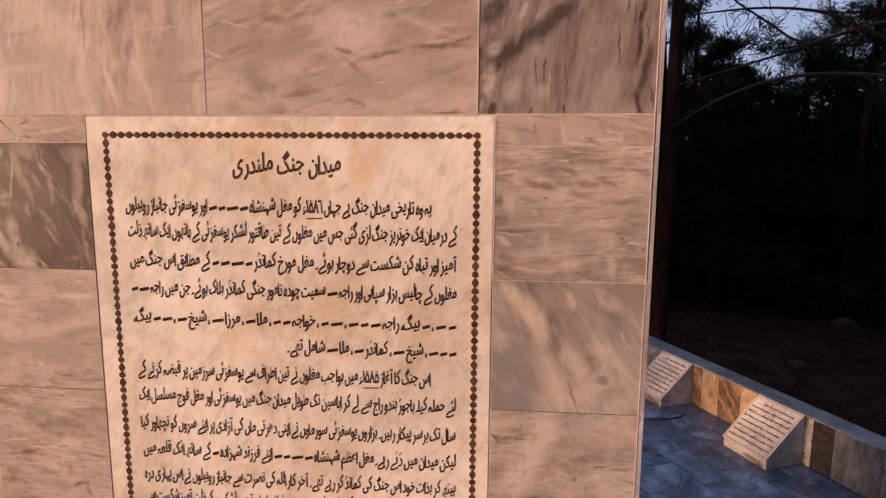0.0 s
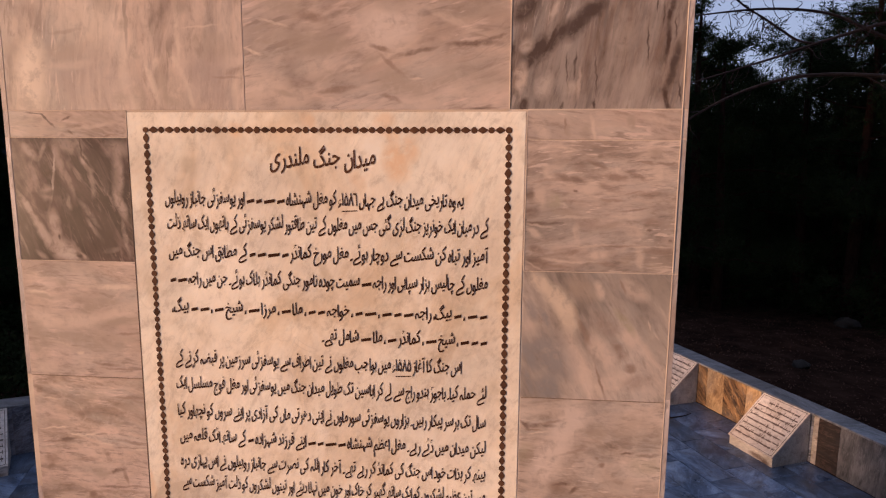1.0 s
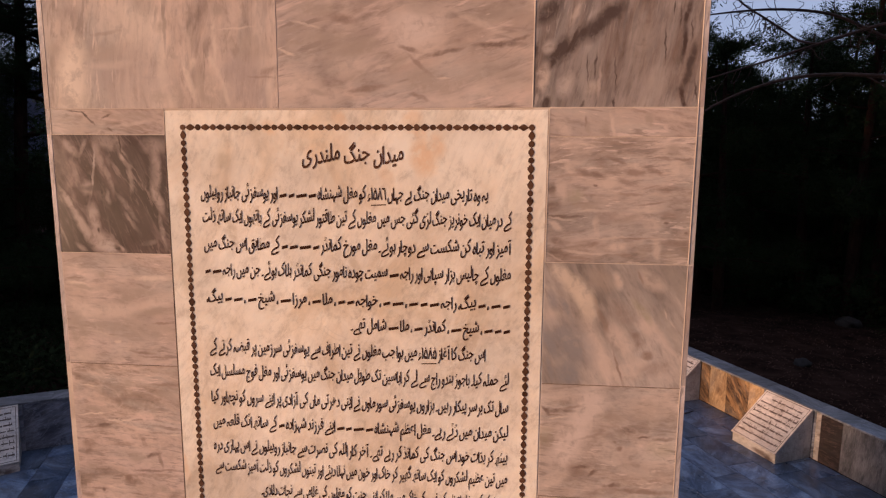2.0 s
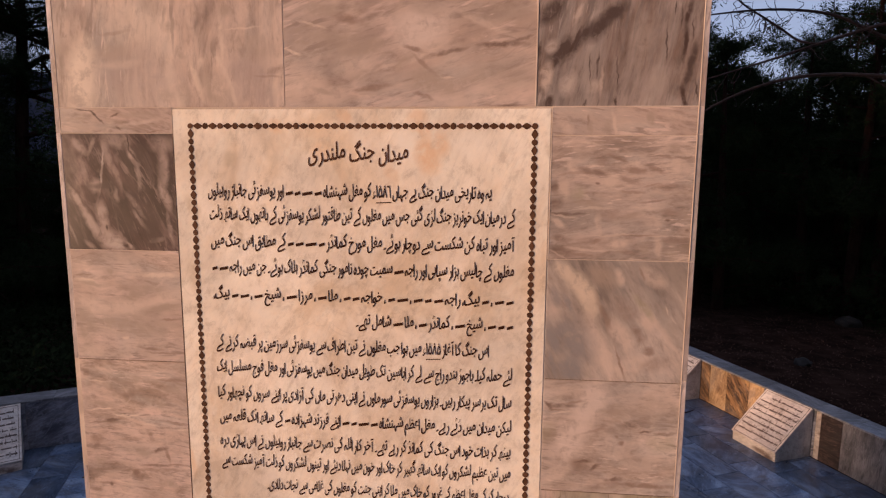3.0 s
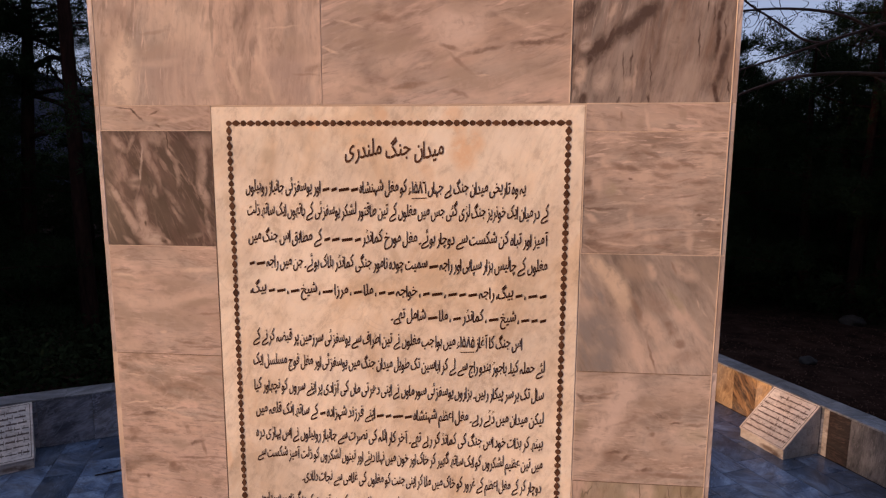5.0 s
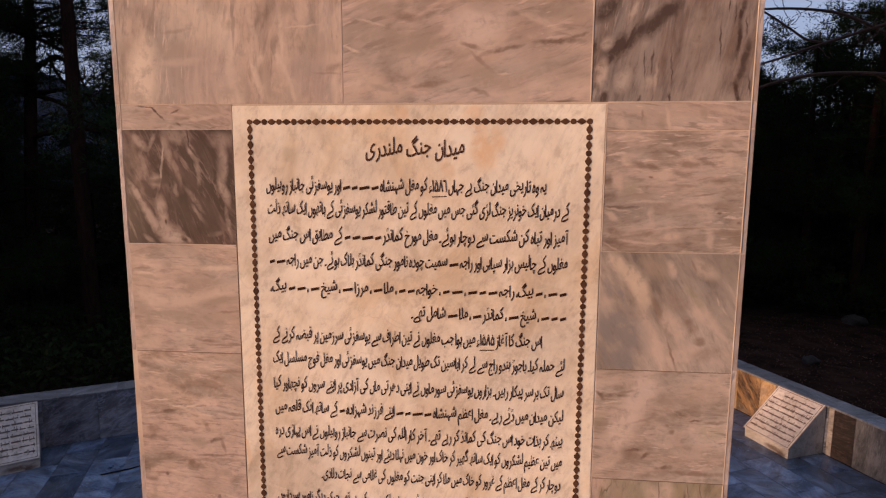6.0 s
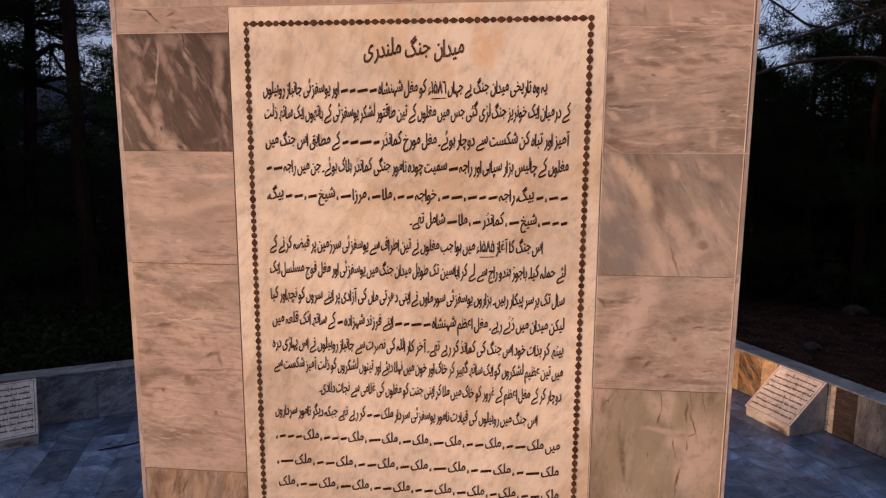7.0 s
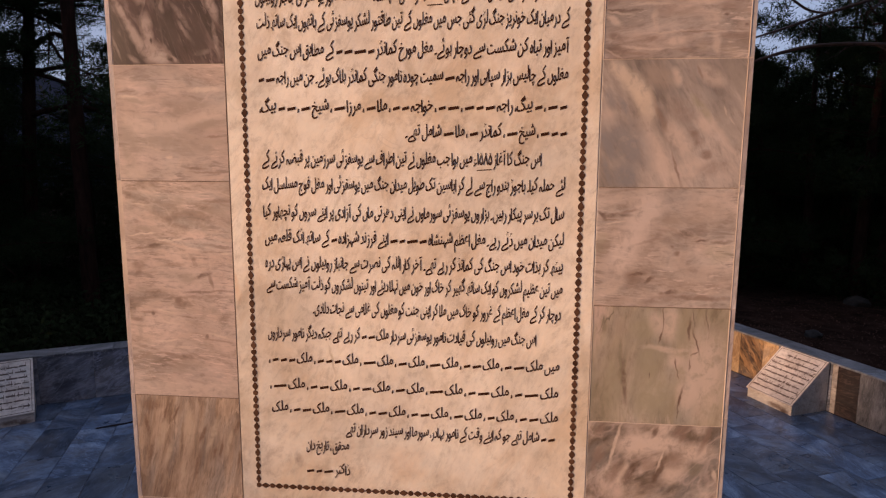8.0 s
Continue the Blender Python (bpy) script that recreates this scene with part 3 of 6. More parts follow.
streak(m_cross, 0.136, 0.017, 0.019, 0.0047, 5, COCOA, 0.75)
streak(m_cross, 0.031, -0.013, 0.006, 0.0067, -13, TAWNY, 0.80)
streak(m_cross, 0.020, 0.004, 0.005, 0.0036, -33, TAWNY, 0.70)
streak(m_cross, -0.034, 0.016, 0.036, 0.0039, 16, TAWNY, 0.40)
streak(m_cross, 0.018, -0.108, 0.020, 0.0053, 9, COCOA, 0.75)
streak(m_cross, 0.098, -0.121, 0.062, 0.0059, -2, TAWNY, 0.80)
streak(m_cross, 0.001, -0.127, 0.051, 0.0118, 11, TAWNY, 0.50)
streak(m_cross, 0.017, 0.071, 0.020, 0.0158, 12, DUN, 0.50)
streak(m_cross, 0.105, 0.085, 0.061, 0.0322, -14, DUN, 0.45)
streak(m_cross, 0.131, -0.010, 0.032, 0.0214, 6, MOSS, 0.45)
streak(m_cross, -0.155, 0.013, 0.024, 0.0159, 86, MOSS, 0.35)
streak(m_green, -0.012, 0.112, 0.030, 0.0132, -82, ROSE, 0.70)
streak(m_green, 0.025, 0.113, 0.040, 0.0211, 90, ROSE, 0.80)
streak(m_green, 0.113, -0.013, 0.101, 0.0474, 88, ROSE, 0.80)
streak(m_green, 0.012, 0.046, 0.046, 0.0074, -1, ROSE, 0.70)
streak(m_green, 0.042, 0.017, 0.019, 0.0159, -33, ROSE, 0.70)
streak(m_green, 0.072, -0.071, 0.034, 0.0189, 80, ROSE, 0.60)
streak(m_green, -0.100, 0.104, 0.035, 0.0106, -83, DUN, 0.40)
streak(m_green, -0.039, 0.094, 0.028, 0.0264, -48, MOSS, 0.55)
streak(m_green, 0.053, 0.097, 0.027, 0.0126, -81, MOSS, 0.50)
streak(m_green, -0.018, 0.008, 0.032, 0.0318, -13, MOSS, 0.80)
streak(m_green, -0.007, -0.075, 0.046, 0.0486, -12, MOSS, 0.85)
streak(m_green, -0.112, -0.049, 0.067, 0.0187, -85, MOSS, 0.60)
streak(m_green, -0.139, 0.103, 0.024, 0.0081, -88, OLIVE, 0.70)
streak(m_green, -0.093, 0.012, 0.044, 0.0048, -84, OLIVE, 0.85)
streak(m_green, -0.080, -0.043, 0.050, 0.0059, -83, COCOA, 0.70)
streak(m_green, 0.007, 0.128, 0.031, 0.0016, 90, COCOA, 0.80)
streak(m_green, 0.003, 0.077, 0.015, 0.0021, 79, COCOA, 0.90)
streak(m_green, 0.073, 0.100, 0.024, 0.0037, -90, COCOA, 0.80)
streak(m_green, 0.082, 0.127, 0.021, 0.0016, -85, COCOA, 0.70)
streak(m_green, 0.091, 0.066, 0.030, 0.0026, -76, COCOA, 0.85)
streak(m_green, 0.087, 0.035, 0.009, 0.0021, 31, COCOA, 0.70)
streak(m_green, 0.076, 0.006, 0.014, 0.0016, -90, COCOA, 0.70)
streak(m_green, 0.044, 0.003, 0.017, 0.0021, -74, COCOA, 0.80)
streak(m_green, 0.050, -0.021, 0.010, 0.0016, -75, COCOA, 0.60)
streak(m_green, -0.017, -0.023, 0.007, 0.0016, -87, COCOA, 0.80)
streak(m_green, 0.059, -0.079, 0.026, 0.0032, 76, COCOA, 0.95)
streak(m_green, 0.053, -0.118, 0.017, 0.0016, 89, COCOA, 0.70)
streak(m_green, 0.114, 0.125, 0.024, 0.0016, -82, COCOA, 0.70)
streak(m_green, -0.130, -0.119, 0.020, 0.0044, -86, OLIVE, 0.70)
streak(m_green, -0.063, -0.120, 0.014, 0.0033, -85, OLIVE, 0.60)
streak(m_bold, -0.043, 0.083, 0.050, 0.0285, -0, ROSE, 0.95)
streak(m_bold, 0.019, 0.091, 0.055, 0.0210, 0, ROSE, 0.90)
streak(m_bold, 0.107, 0.070, 0.041, 0.0230, 7, ROSE, 0.85)
streak(m_bold, 0.019, 0.125, 0.012, 0.0109, 32, ROSE, 0.80)
streak(m_bold, -0.100, 0.079, 0.063, 0.0041, 75, SHELL, 0.80)
streak(m_bold, -0.075, 0.002, 0.027, 0.0089, 76, SHELL, 0.90)
streak(m_bold, -0.011, 0.027, 0.039, 0.0082, 45, ROSE, 0.90)
streak(m_bold, 0.018, 0.039, 0.027, 0.0028, 74, SHELL, 0.80)
streak(m_bold, 0.056, 0.018, 0.037, 0.0228, 54, ROSE, 0.80)
streak(m_bold, 0.117, 0.137, 0.017, 0.0135, 32, ROSE, 0.60)
streak(m_bold, 0.156, 0.011, 0.015, 0.0054, -76, SHELL, 0.70)
streak(m_bold, -0.138, 0.119, 0.026, 0.0079, 54, TAWNY, 0.70)
streak(m_bold, -0.126, 0.068, 0.030, 0.0116, 31, DUN, 0.60)
streak(m_bold, -0.140, 0.049, 0.018, 0.0112, 75, TAWNY, 0.70)
streak(m_bold, -0.094, 0.007, 0.031, 0.0142, 61, TAWNY, 0.70)
streak(m_bold, -0.057, 0.006, 0.034, 0.0108, 62, COCOA, 0.70)
streak(m_bold, -0.011, 0.027, 0.023, 0.0095, 41, TAWNY, 0.70)
streak(m_bold, 0.017, 0.013, 0.035, 0.0073, 69, COCOA, 0.80)
streak(m_bold, 0.003, 0.121, 0.016, 0.0055, 64, COCOA, 0.70)
streak(m_bold, 0.071, 0.127, 0.023, 0.0099, 32, TAWNY, 0.80)
streak(m_bold, 0.074, 0.112, 0.014, 0.0065, 59, TAWNY, 0.70)
streak(m_bold, 0.128, 0.105, 0.037, 0.0072, 69, TAWNY, 0.70)
streak(m_bold, 0.052, 0.044, 0.020, 0.0206, -44, TAWNY, 0.60)
streak(m_bold, 0.108, 0.021, 0.017, 0.0137, 45, OLIVE, 0.60)
streak(m_bold, -0.019, 0.141, 0.037, 0.0103, 7, DUN, 0.60)
streak(m_bold, -0.150, 0.017, 0.018, 0.0067, -79, TAWNY, 0.60)
streak(m_soft_cloudy, -0.117, 0.064, 0.023, 0.0048, -7, SHELL, 0.80)
streak(m_soft_cloudy, 0.089, 0.087, 0.055, 0.0064, -0, SHELL, 0.80)
streak(m_soft_cloudy, -0.105, 0.002, 0.042, 0.0164, -22, ROSE, 0.80)
streak(m_soft_cloudy, -0.013, -0.006, 0.063, 0.0163, 7, ROSE, 0.80)
streak(m_soft_cloudy, 0.098, 0.018, 0.061, 0.0161, 12, ROSE, 0.70)
streak(m_soft_cloudy, -0.011, -0.082, 0.007, 0.0036, -11, SHELL, 0.90)
streak(m_soft_cloudy, 0.023, -0.098, 0.035, 0.0112, 9, ROSE, 0.60)
streak(m_soft_cloudy, -0.104, -0.123, 0.046, 0.0141, -3, ROSE, 0.60)
streak(m_soft_cloudy, -0.045, -0.063, 0.043, 0.0025, -9, SHELL, 0.60)
streak(m_soft_cloudy, 0.006, 0.097, 0.028, 0.0292, -40, ROSE, 0.40)
streak(m_soft_cloudy, -0.121, 0.079, 0.023, 0.0024, 2, TAWNY, 0.60)
streak(m_soft_cloudy, -0.102, 0.055, 0.034, 0.0061, -9, DUN, 0.70)
streak(m_soft_cloudy, -0.043, 0.090, 0.008, 0.0083, 24, DUN, 0.70)
streak(m_soft_cloudy, 0.020, 0.028, 0.030, 0.0085, 15, DUN, 0.80)
streak(m_soft_cloudy, 0.095, -0.003, 0.052, 0.0097, 12, DUN, 0.90)
streak(m_soft_cloudy, -0.118, -0.062, 0.044, 0.0203, -83, DUN, 0.80)
streak(m_soft_cloudy, 0.005, -0.052, 0.113, 0.0224, -5, DUN, 0.70)
streak(m_soft_cloudy, 0.044, 0.047, 0.053, 0.0103, 3, DUN, 0.50)
streak(m_soft_cloudy, 0.111, -0.034, 0.020, 0.0030, 0, TAWNY, 0.60)
streak(m_soft_cloudy, 0.056, -0.112, 0.031, 0.0037, -5, TAWNY, 0.80)
streak(m_soft_cloudy, 0.099, -0.123, 0.051, 0.0025, -1, TAWNY, 0.60)
streak(m_soft_cloudy, 0.072, 0.045, 0.023, 0.0118, -13, DUN, 0.50)
streak(m_cross_flecked, -0.101, 0.236, 0.020, 0.0025, 2, SHELL, 0.70)
streak(m_cross_flecked, -0.122, 0.152, 0.013, 0.0025, 3, SHELL, 0.90)
streak(m_cross_flecked, -0.087, 0.158, 0.022, 0.0025, 8, SHELL, 0.95)
streak(m_cross_flecked, -0.039, 0.139, 0.020, 0.0025, -11, SHELL, 0.90)
streak(m_cross_flecked, -0.002, 0.140, 0.021, 0.0025, 13, SHELL, 0.90)
streak(m_cross_flecked, 0.038, 0.117, 0.022, 0.0024, -4, SHELL, 0.80)
streak(m_cross_flecked, 0.128, 0.109, 0.014, 0.0024, 3, SHELL, 0.80)
streak(m_cross_flecked, -0.132, 0.256, 0.009, 0.0073, 1, TAWNY, 0.70)
streak(m_cross_flecked, -0.017, 0.201, 0.023, 0.0086, 4, TAWNY, 0.60)
streak(m_cross_flecked, 0.002, 0.247, 0.018, 0.0109, 10, DUN, 0.60)
streak(m_cross_flecked, 0.113, 0.245, 0.037, 0.0043, -1, TAWNY, 0.60)
streak(m_cross_flecked, 0.109, 0.219, 0.023, 0.0085, 1, DUN, 0.70)
streak(m_cross_flecked, -0.092, 0.172, 0.041, 0.0077, -1, DUN, 0.80)
streak(m_cross_flecked, -0.066, 0.125, 0.021, 0.0050, 9, COCOA, 0.70)
streak(m_cross_flecked, -0.099, 0.117, 0.039, 0.0026, 5, TAWNY, 0.60)
streak(m_cross_flecked, 0.113, 0.125, 0.032, 0.0043, -6, TAWNY, 0.70)
streak(m_cross_flecked, 0.081, 0.174, 0.012, 0.0072, 8, DUN, 0.70)
streak(m_cross_flecked, 0.043, 0.084, 0.011, 0.0061, -78, TAWNY, 0.80)
streak(m_cross_flecked, -0.016, 0.072, 0.027, 0.0063, 7, TAWNY, 0.60)
streak(m_cross_flecked, -0.119, 0.066, 0.014, 0.0112, 7, TAWNY, 0.70)
streak(m_cross_flecked, -0.122, 0.046, 0.010, 0.0062, 19, TAWNY, 0.70)
streak(m_cross_flecked, 0.062, 0.047, 0.022, 0.0062, 20, COCOA, 0.75)
streak(m_cross_flecked, 0.084, 0.028, 0.018, 0.0048, -74, TAWNY, 0.70)
streak(m_cross_flecked, 0.016, 0.039, 0.023, 0.0124, -6, DUN, 0.70)
streak(m_cross_flecked, 0.054, -0.001, 0.038, 0.0032, 2, COCOA, 0.60)
streak(m_cross_flecked, 0.120, 0.003, 0.029, 0.0031, 0, TAWNY, 0.70)
streak(m_cross_flecked, -0.111, 0.007, 0.015, 0.0125, 2, DUN, 0.70)
streak(m_cross_flecked, -0.074, -0.005, 0.021, 0.0025, -1, TAWNY, 0.60)
streak(m_cross_flecked, -0.006, -0.022, 0.008, 0.0086, -70, TAWNY, 0.80)
streak(m_cross_flecked, -0.000, -0.033, 0.013, 0.0092, -25, TAWNY, 0.80)
streak(m_cross_flecked, -0.096, -0.057, 0.028, 0.0041, -1, TAWNY, 0.60)
streak(m_cross_flecked, -0.081, -0.061, 0.005, 0.0053, 2, COCOA, 0.70)
streak(m_cross_flecked, -0.126, -0.075, 0.016, 0.0067, -4, TAWNY, 0.70)
streak(m_cross_flecked, 0.012, -0.066, 0.022, 0.0027, -6, TAWNY, 0.70)
streak(m_cross_flecked, 0.084, -0.050, 0.019, 0.0092, -8, DUN, 0.80)
streak(m_cross_flecked, 0.067, -0.119, 0.006, 0.0059, -17, COCOA, 0.80)
streak(m_cross_flecked, -0.119, -0.110, 0.019, 0.0067, -89, DUN, 0.60)
streak(m_cross_flecked, -0.106, -0.158, 0.026, 0.0061, -12, TAWNY, 0.60)
streak(m_cross_flecked, -0.032, -0.178, 0.032, 0.0048, -9, TAWNY, 0.70)
streak(m_cross_flecked, 0.097, -0.131, 0.044, 0.0034, -6, TAWNY, 0.50)
streak(m_cross_flecked, 0.007, -0.210, 0.039, 0.0154, 9, DUN, 0.70)
streak(m_cross_flecked, 0.036, -0.253, 0.029, 0.0034, -10, TAWNY, 0.70)
streak(m_cross_flecked, 0.141, -0.092, 0.015, 0.0065, -4, DUN, 0.50)
streak(m_cross_flecked, -0.065, -0.018, 0.079, 0.0039, 2, TAWNY, 0.50)
streak(m_cross_flecked, 0.077, -0.013, 0.071, 0.0052, 0, TAWNY, 0.50)
streak(m_cross_flecked, -0.049, -0.136, 0.041, 0.0028, 2, SHELL, 0.70)
streak(m_cross_flecked, -0.042, -0.054, 0.025, 0.0027, -5, SHELL, 0.70)
streak(m_cross_flecked, -0.035, -0.082, 0.022, 0.0027, -6, SHELL, 0.60)
streak(m_cross_flecked, -0.010, -0.155, 0.041, 0.0035, -2, SHELL, 0.50)
streak(m_cross_flecked, 0.005, -0.275, 0.156, 0.0252, 1, ROSE, 0.70)
streak(m_cross_flecked, 0.106, -0.119, 0.035, 0.0027, -13, SHELL, 0.50)
streak(m_straw, -0.106, 0.124, 0.028, 0.0139, 3, RUST, 0.60)
streak(m_straw, -0.123, 0.064, 0.026, 0.0055, -87, RUST, 0.90)
streak(m_straw, -0.065, 0.100, 0.024, 0.0034, 71, RUST, 0.80)
streak(m_straw, -0.019, 0.043, 0.037, 0.0027, 82, RUST, 0.80)
streak(m_straw, 0.040, 0.046, 0.026, 0.0048, 65, RUST, 0.80)
streak(m_straw, 0.092, 0.001, 0.030, 0.0054, 78, RUST, 0.80)
streak(m_straw, 0.143, 0.072, 0.021, 0.0053, 70, RUST, 0.80)
streak(m_straw, 0.143, -0.023, 0.020, 0.0054, 83, RUST, 0.80)
streak(m_straw, -0.033, 0.104, 0.023, 0.0034, 61, RUST, 0.80)
streak(m_straw, -0.113, -0.007, 0.035, 0.0070, 75, RUST, 0.70)
streak(m_straw, 0.021, -0.042, 0.034, 0.0041, 76, RUST, 0.70)
streak(m_straw, 0.072, -0.009, 0.014, 0.0040, 74, RUST, 0.70)
streak(m_straw, -0.078, 0.040, 0.039, 0.0084, 72, STRAW, 0.70)
streak(m_straw, -0.000, 0.058, 0.053, 0.0164, 83, STRAW, 0.60)
streak(m_straw, 0.069, 0.044, 0.050, 0.0070, 69, STRAW, 0.70)
streak(m_straw, 0.117, 0.023, 0.034, 0.0054, 77, STRAW, 0.70)
streak(m_straw, -0.061, -0.019, 0.031, 0.0069, 75, STRAW, 0.70)
streak(m_straw, -0.019, -0.065, 0.024, 0.0055, 79, STRAW, 0.70)
streak(m_straw, -0.035, 0.069, 0.027, 0.0041, 80, STRAW, 0.70)
streak(m_upright, -0.228, -0.075, 0.079, 0.0355, 85, CREAM, 0.90)
streak(m_upright, -0.076, 0.046, 0.088, 0.0471, -28, SHELL, 0.55)
streak(m_upright, -0.125, -0.045, 0.053, 0.0086, 1, ROSE, 0.70)
streak(m_upright, 0.005, -0.060, 0.049, 0.0091, 85, SHELL, 0.70)
streak(m_upright, 0.025, -0.132, 0.019, 0.0090, -75, SHELL, 0.70)
streak(m_upright, 0.075, -0.087, 0.045, 0.0075, -73, SHELL, 0.70)
streak(m_upright, 0.083, -0.043, 0.012, 0.0077, 72, SHELL, 0.60)
streak(m_upright, 0.141, 0.018, 0.056, 0.0063, -90, SHELL, 0.70)
streak(m_upright, 0.138, -0.048, 0.027, 0.0063, -58, SHELL, 0.60)
streak(m_upright, 0.163, -0.116, 0.035, 0.0057, -77, SHELL, 0.80)
streak(m_upright, 0.259, -0.044, 0.028, 0.0129, 11, ROSE, 0.70)
streak(m_upright, 0.274, -0.114, 0.037, 0.0075, -90, SHELL, 0.60)
streak(m_upright, 0.063, 0.044, 0.040, 0.0075, -76, ROSE, 0.60)
streak(m_upright, -0.086, -0.099, 0.052, 0.0053, 86, ROSE, 0.50)
streak(m_upright, -0.054, -0.086, 0.066, 0.0039, 89, ROSE, 0.50)
streak(m_upright, 0.252, -0.019, 0.024, 0.0155, -44, ROSE, 0.50)
streak(m_upright, -0.143, -0.017, 0.038, 0.0186, 4, DUN, 0.80)
streak(m_upright, -0.278, -0.011, 0.016, 0.0108, 9, DUN, 0.70)
streak(m_upright, -0.086, -0.091, 0.107, 0.0592, -8, MAUVE, 0.60)
streak(m_upright, 0.037, -0.123, 0.026, 0.0129, -80, DUN, 0.70)
streak(m_upright, 0.122, -0.108, 0.052, 0.0259, -56, DUN, 0.70)
streak(m_upright, 0.212, -0.062, 0.049, 0.0307, -10, MAUVE, 0.75)
streak(m_upright, 0.273, -0.060, 0.020, 0.0083, 16, TAWNY, 0.50)
streak(m_upright, 0.221, -0.116, 0.053, 0.0271, -26, MAUVE, 0.65)
streak(m_upright, 0.010, 0.043, 0.018, 0.0091, 27, DUN, 0.70)
streak(m_upright, 0.152, 0.078, 0.013, 0.0137, -64, DUN, 0.60)
streak(m_upright, 0.219, -0.006, 0.054, 0.0236, -10, DUN, 0.50)
streak(m_upright, -0.008, -0.123, 0.019, 0.0131, -9, DUN, 0.60)
streak(m_upright, 0.199, 0.035, 0.042, 0.0027, 3, SHELL, 0.50)
streak(m_upright, -0.032, 0.089, 0.034, 0.0163, -15, DUN, 0.50)
streak(m_upright, -0.137, 0.029, 0.035, 0.0041, 4, TAWNY, 0.35)
streak(m_upright, 0.039, -0.027, 0.011, 0.0064, -33, DUN, 0.60)
streak(m_upright, -0.028, -0.073, 0.019, 0.0033, -0, MAUVE, 0.60)
streak(m_upright, 0.260, -0.076, 0.030, 0.0032, -3, TAWNY, 0.40)
streak(m_sweep, 0.031, 0.029, 0.064, 0.0439, 18, BLUSH, 0.80)
streak(m_sweep, -0.281, -0.023, 0.017, 0.0041, -16, SHELL, 0.90)
streak(m_sweep, -0.242, -0.107, 0.050, 0.0319, -15, ROSE, 0.70)
streak(m_sweep, -0.184, -0.127, 0.045, 0.0221, 20, ROSE, 0.60)
streak(m_sweep, -0.128, -0.053, 0.040, 0.0214, 17, ROSE, 0.60)
streak(m_sweep, 0.180, 0.040, 0.060, 0.0079, -24, ROSE, 0.60)
streak(m_sweep, 0.263, -0.102, 0.033, 0.0093, 5, ROSE, 0.70)
streak(m_sweep, 0.095, -0.081, 0.014, 0.0032, 2, SHELL, 0.80)
streak(m_sweep, 0.185, -0.104, 0.025, 0.0160, -29, ROSE, 0.50)
streak(m_sweep, 0.105, -0.134, 0.050, 0.0128, 3, ROSE, 0.60)
streak(m_sweep, -0.233, 0.041, 0.029, 0.0034, -13, SHELL, 0.70)
streak(m_sweep, 0.014, -0.041, 0.062, 0.0055, 25, ROSE, 0.60)
streak(m_sweep, -0.048, -0.056, 0.027, 0.0041, 19, ROSE, 0.60)
streak(m_sweep, 0.222, -0.009, 0.045, 0.0062, 2, COCOA, 0.79)
streak(m_sweep, 0.271, 0.002, 0.021, 0.0032, 15, COCOA, 0.56)
streak(m_sweep, 0.014, -0.016, 0.020, 0.0052, -18, TAWNY, 0.80)
streak(m_sweep, 0.098, -0.025, 0.037, 0.0048, 9, COCOA, 0.65)
streak(m_sweep, 0.042, -0.052, 0.033, 0.0051, -40, TAWNY, 0.60)
streak(m_sweep, -0.149, 0.053, 0.033, 0.0080, -17, TAWNY, 0.70)
streak(m_sweep, -0.215, 0.078, 0.048, 0.0113, -8, DUN, 0.70)
streak(m_sweep, -0.151, -0.001, 0.089, 0.0224, -10, DUN, 0.70)
streak(m_sweep, -0.085, -0.010, 0.023, 0.0134, 15, DUN, 0.70)
streak(m_sweep, 0.043, -0.087, 0.037, 0.0260, -0, DUN, 0.75)
streak(m_sweep, 0.037, -0.125, 0.020, 0.0066, -18, TAWNY, 0.70)
streak(m_sweep, 0.113, -0.101, 0.041, 0.0174, 12, DUN, 0.70)
streak(m_sweep, -0.083, -0.103, 0.038, 0.0056, 9, TAWNY, 0.70)
streak(m_sweep, -0.111, -0.075, 0.020, 0.0094, 17, DUN, 0.60)
streak(m_sweep, -0.210, -0.113, 0.026, 0.0068, -14, DUN, 0.70)
streak(m_sweep, 0.223, -0.075, 0.076, 0.0254, -3, DUN, 0.60)
streak(m_sweep, 0.233, -0.152, 0.037, 0.0040, -0, COCOA, 0.56)
streak(m_sweep, -0.008, -0.046, 0.024, 0.0094, 38, DUN, 0.60)
streak(m_sweep, 0.042, 0.079, 0.037, 0.0172, -10, DUN, 0.50)
streak(m_sweep, 0.229, 0.060, 0.060, 0.0203, 5, DUN, 0.50)
streak(m_sweep, -0.253, 0.033, 0.027, 0.0055, 18, DUN, 0.70)
streak(m_sweep, -0.260, 0.000, 0.019, 0.0054, -10, DUN, 0.70)
streak(m_soft_strip, -0.087, 0.023, 0.021, 0.0021, -5, INK, 0.85)
streak(m_soft_strip, -0.060, 0.014, 0.013, 0.0021, -43, INK, 0.90)
streak(m_soft_strip, -0.043, 0.000, 0.011, 0.0023, -35, INK, 0.90)
streak(m_soft_strip, -0.003, 0.012, 0.013, 0.0029, 29, COCOA, 0.90)
streak(m_soft_strip, 0.008, -0.018, 0.007, 0.0035, -36, COCOA, 0.80)
streak(m_soft_strip, 0.095, -0.028, 0.025, 0.0024, 6, TAWNY, 0.70)
streak(m_soft_strip, -0.113, 0.003, 0.028, 0.0036, 3, DUN, 0.60)
streak(m_soft_strip, 0.064, -0.006, 0.045, 0.0044, 7, ROSE, 0.60)
streak(m_soft_strip, 0.080, 0.013, 0.050, 0.0081, -0, DUN, 0.50)
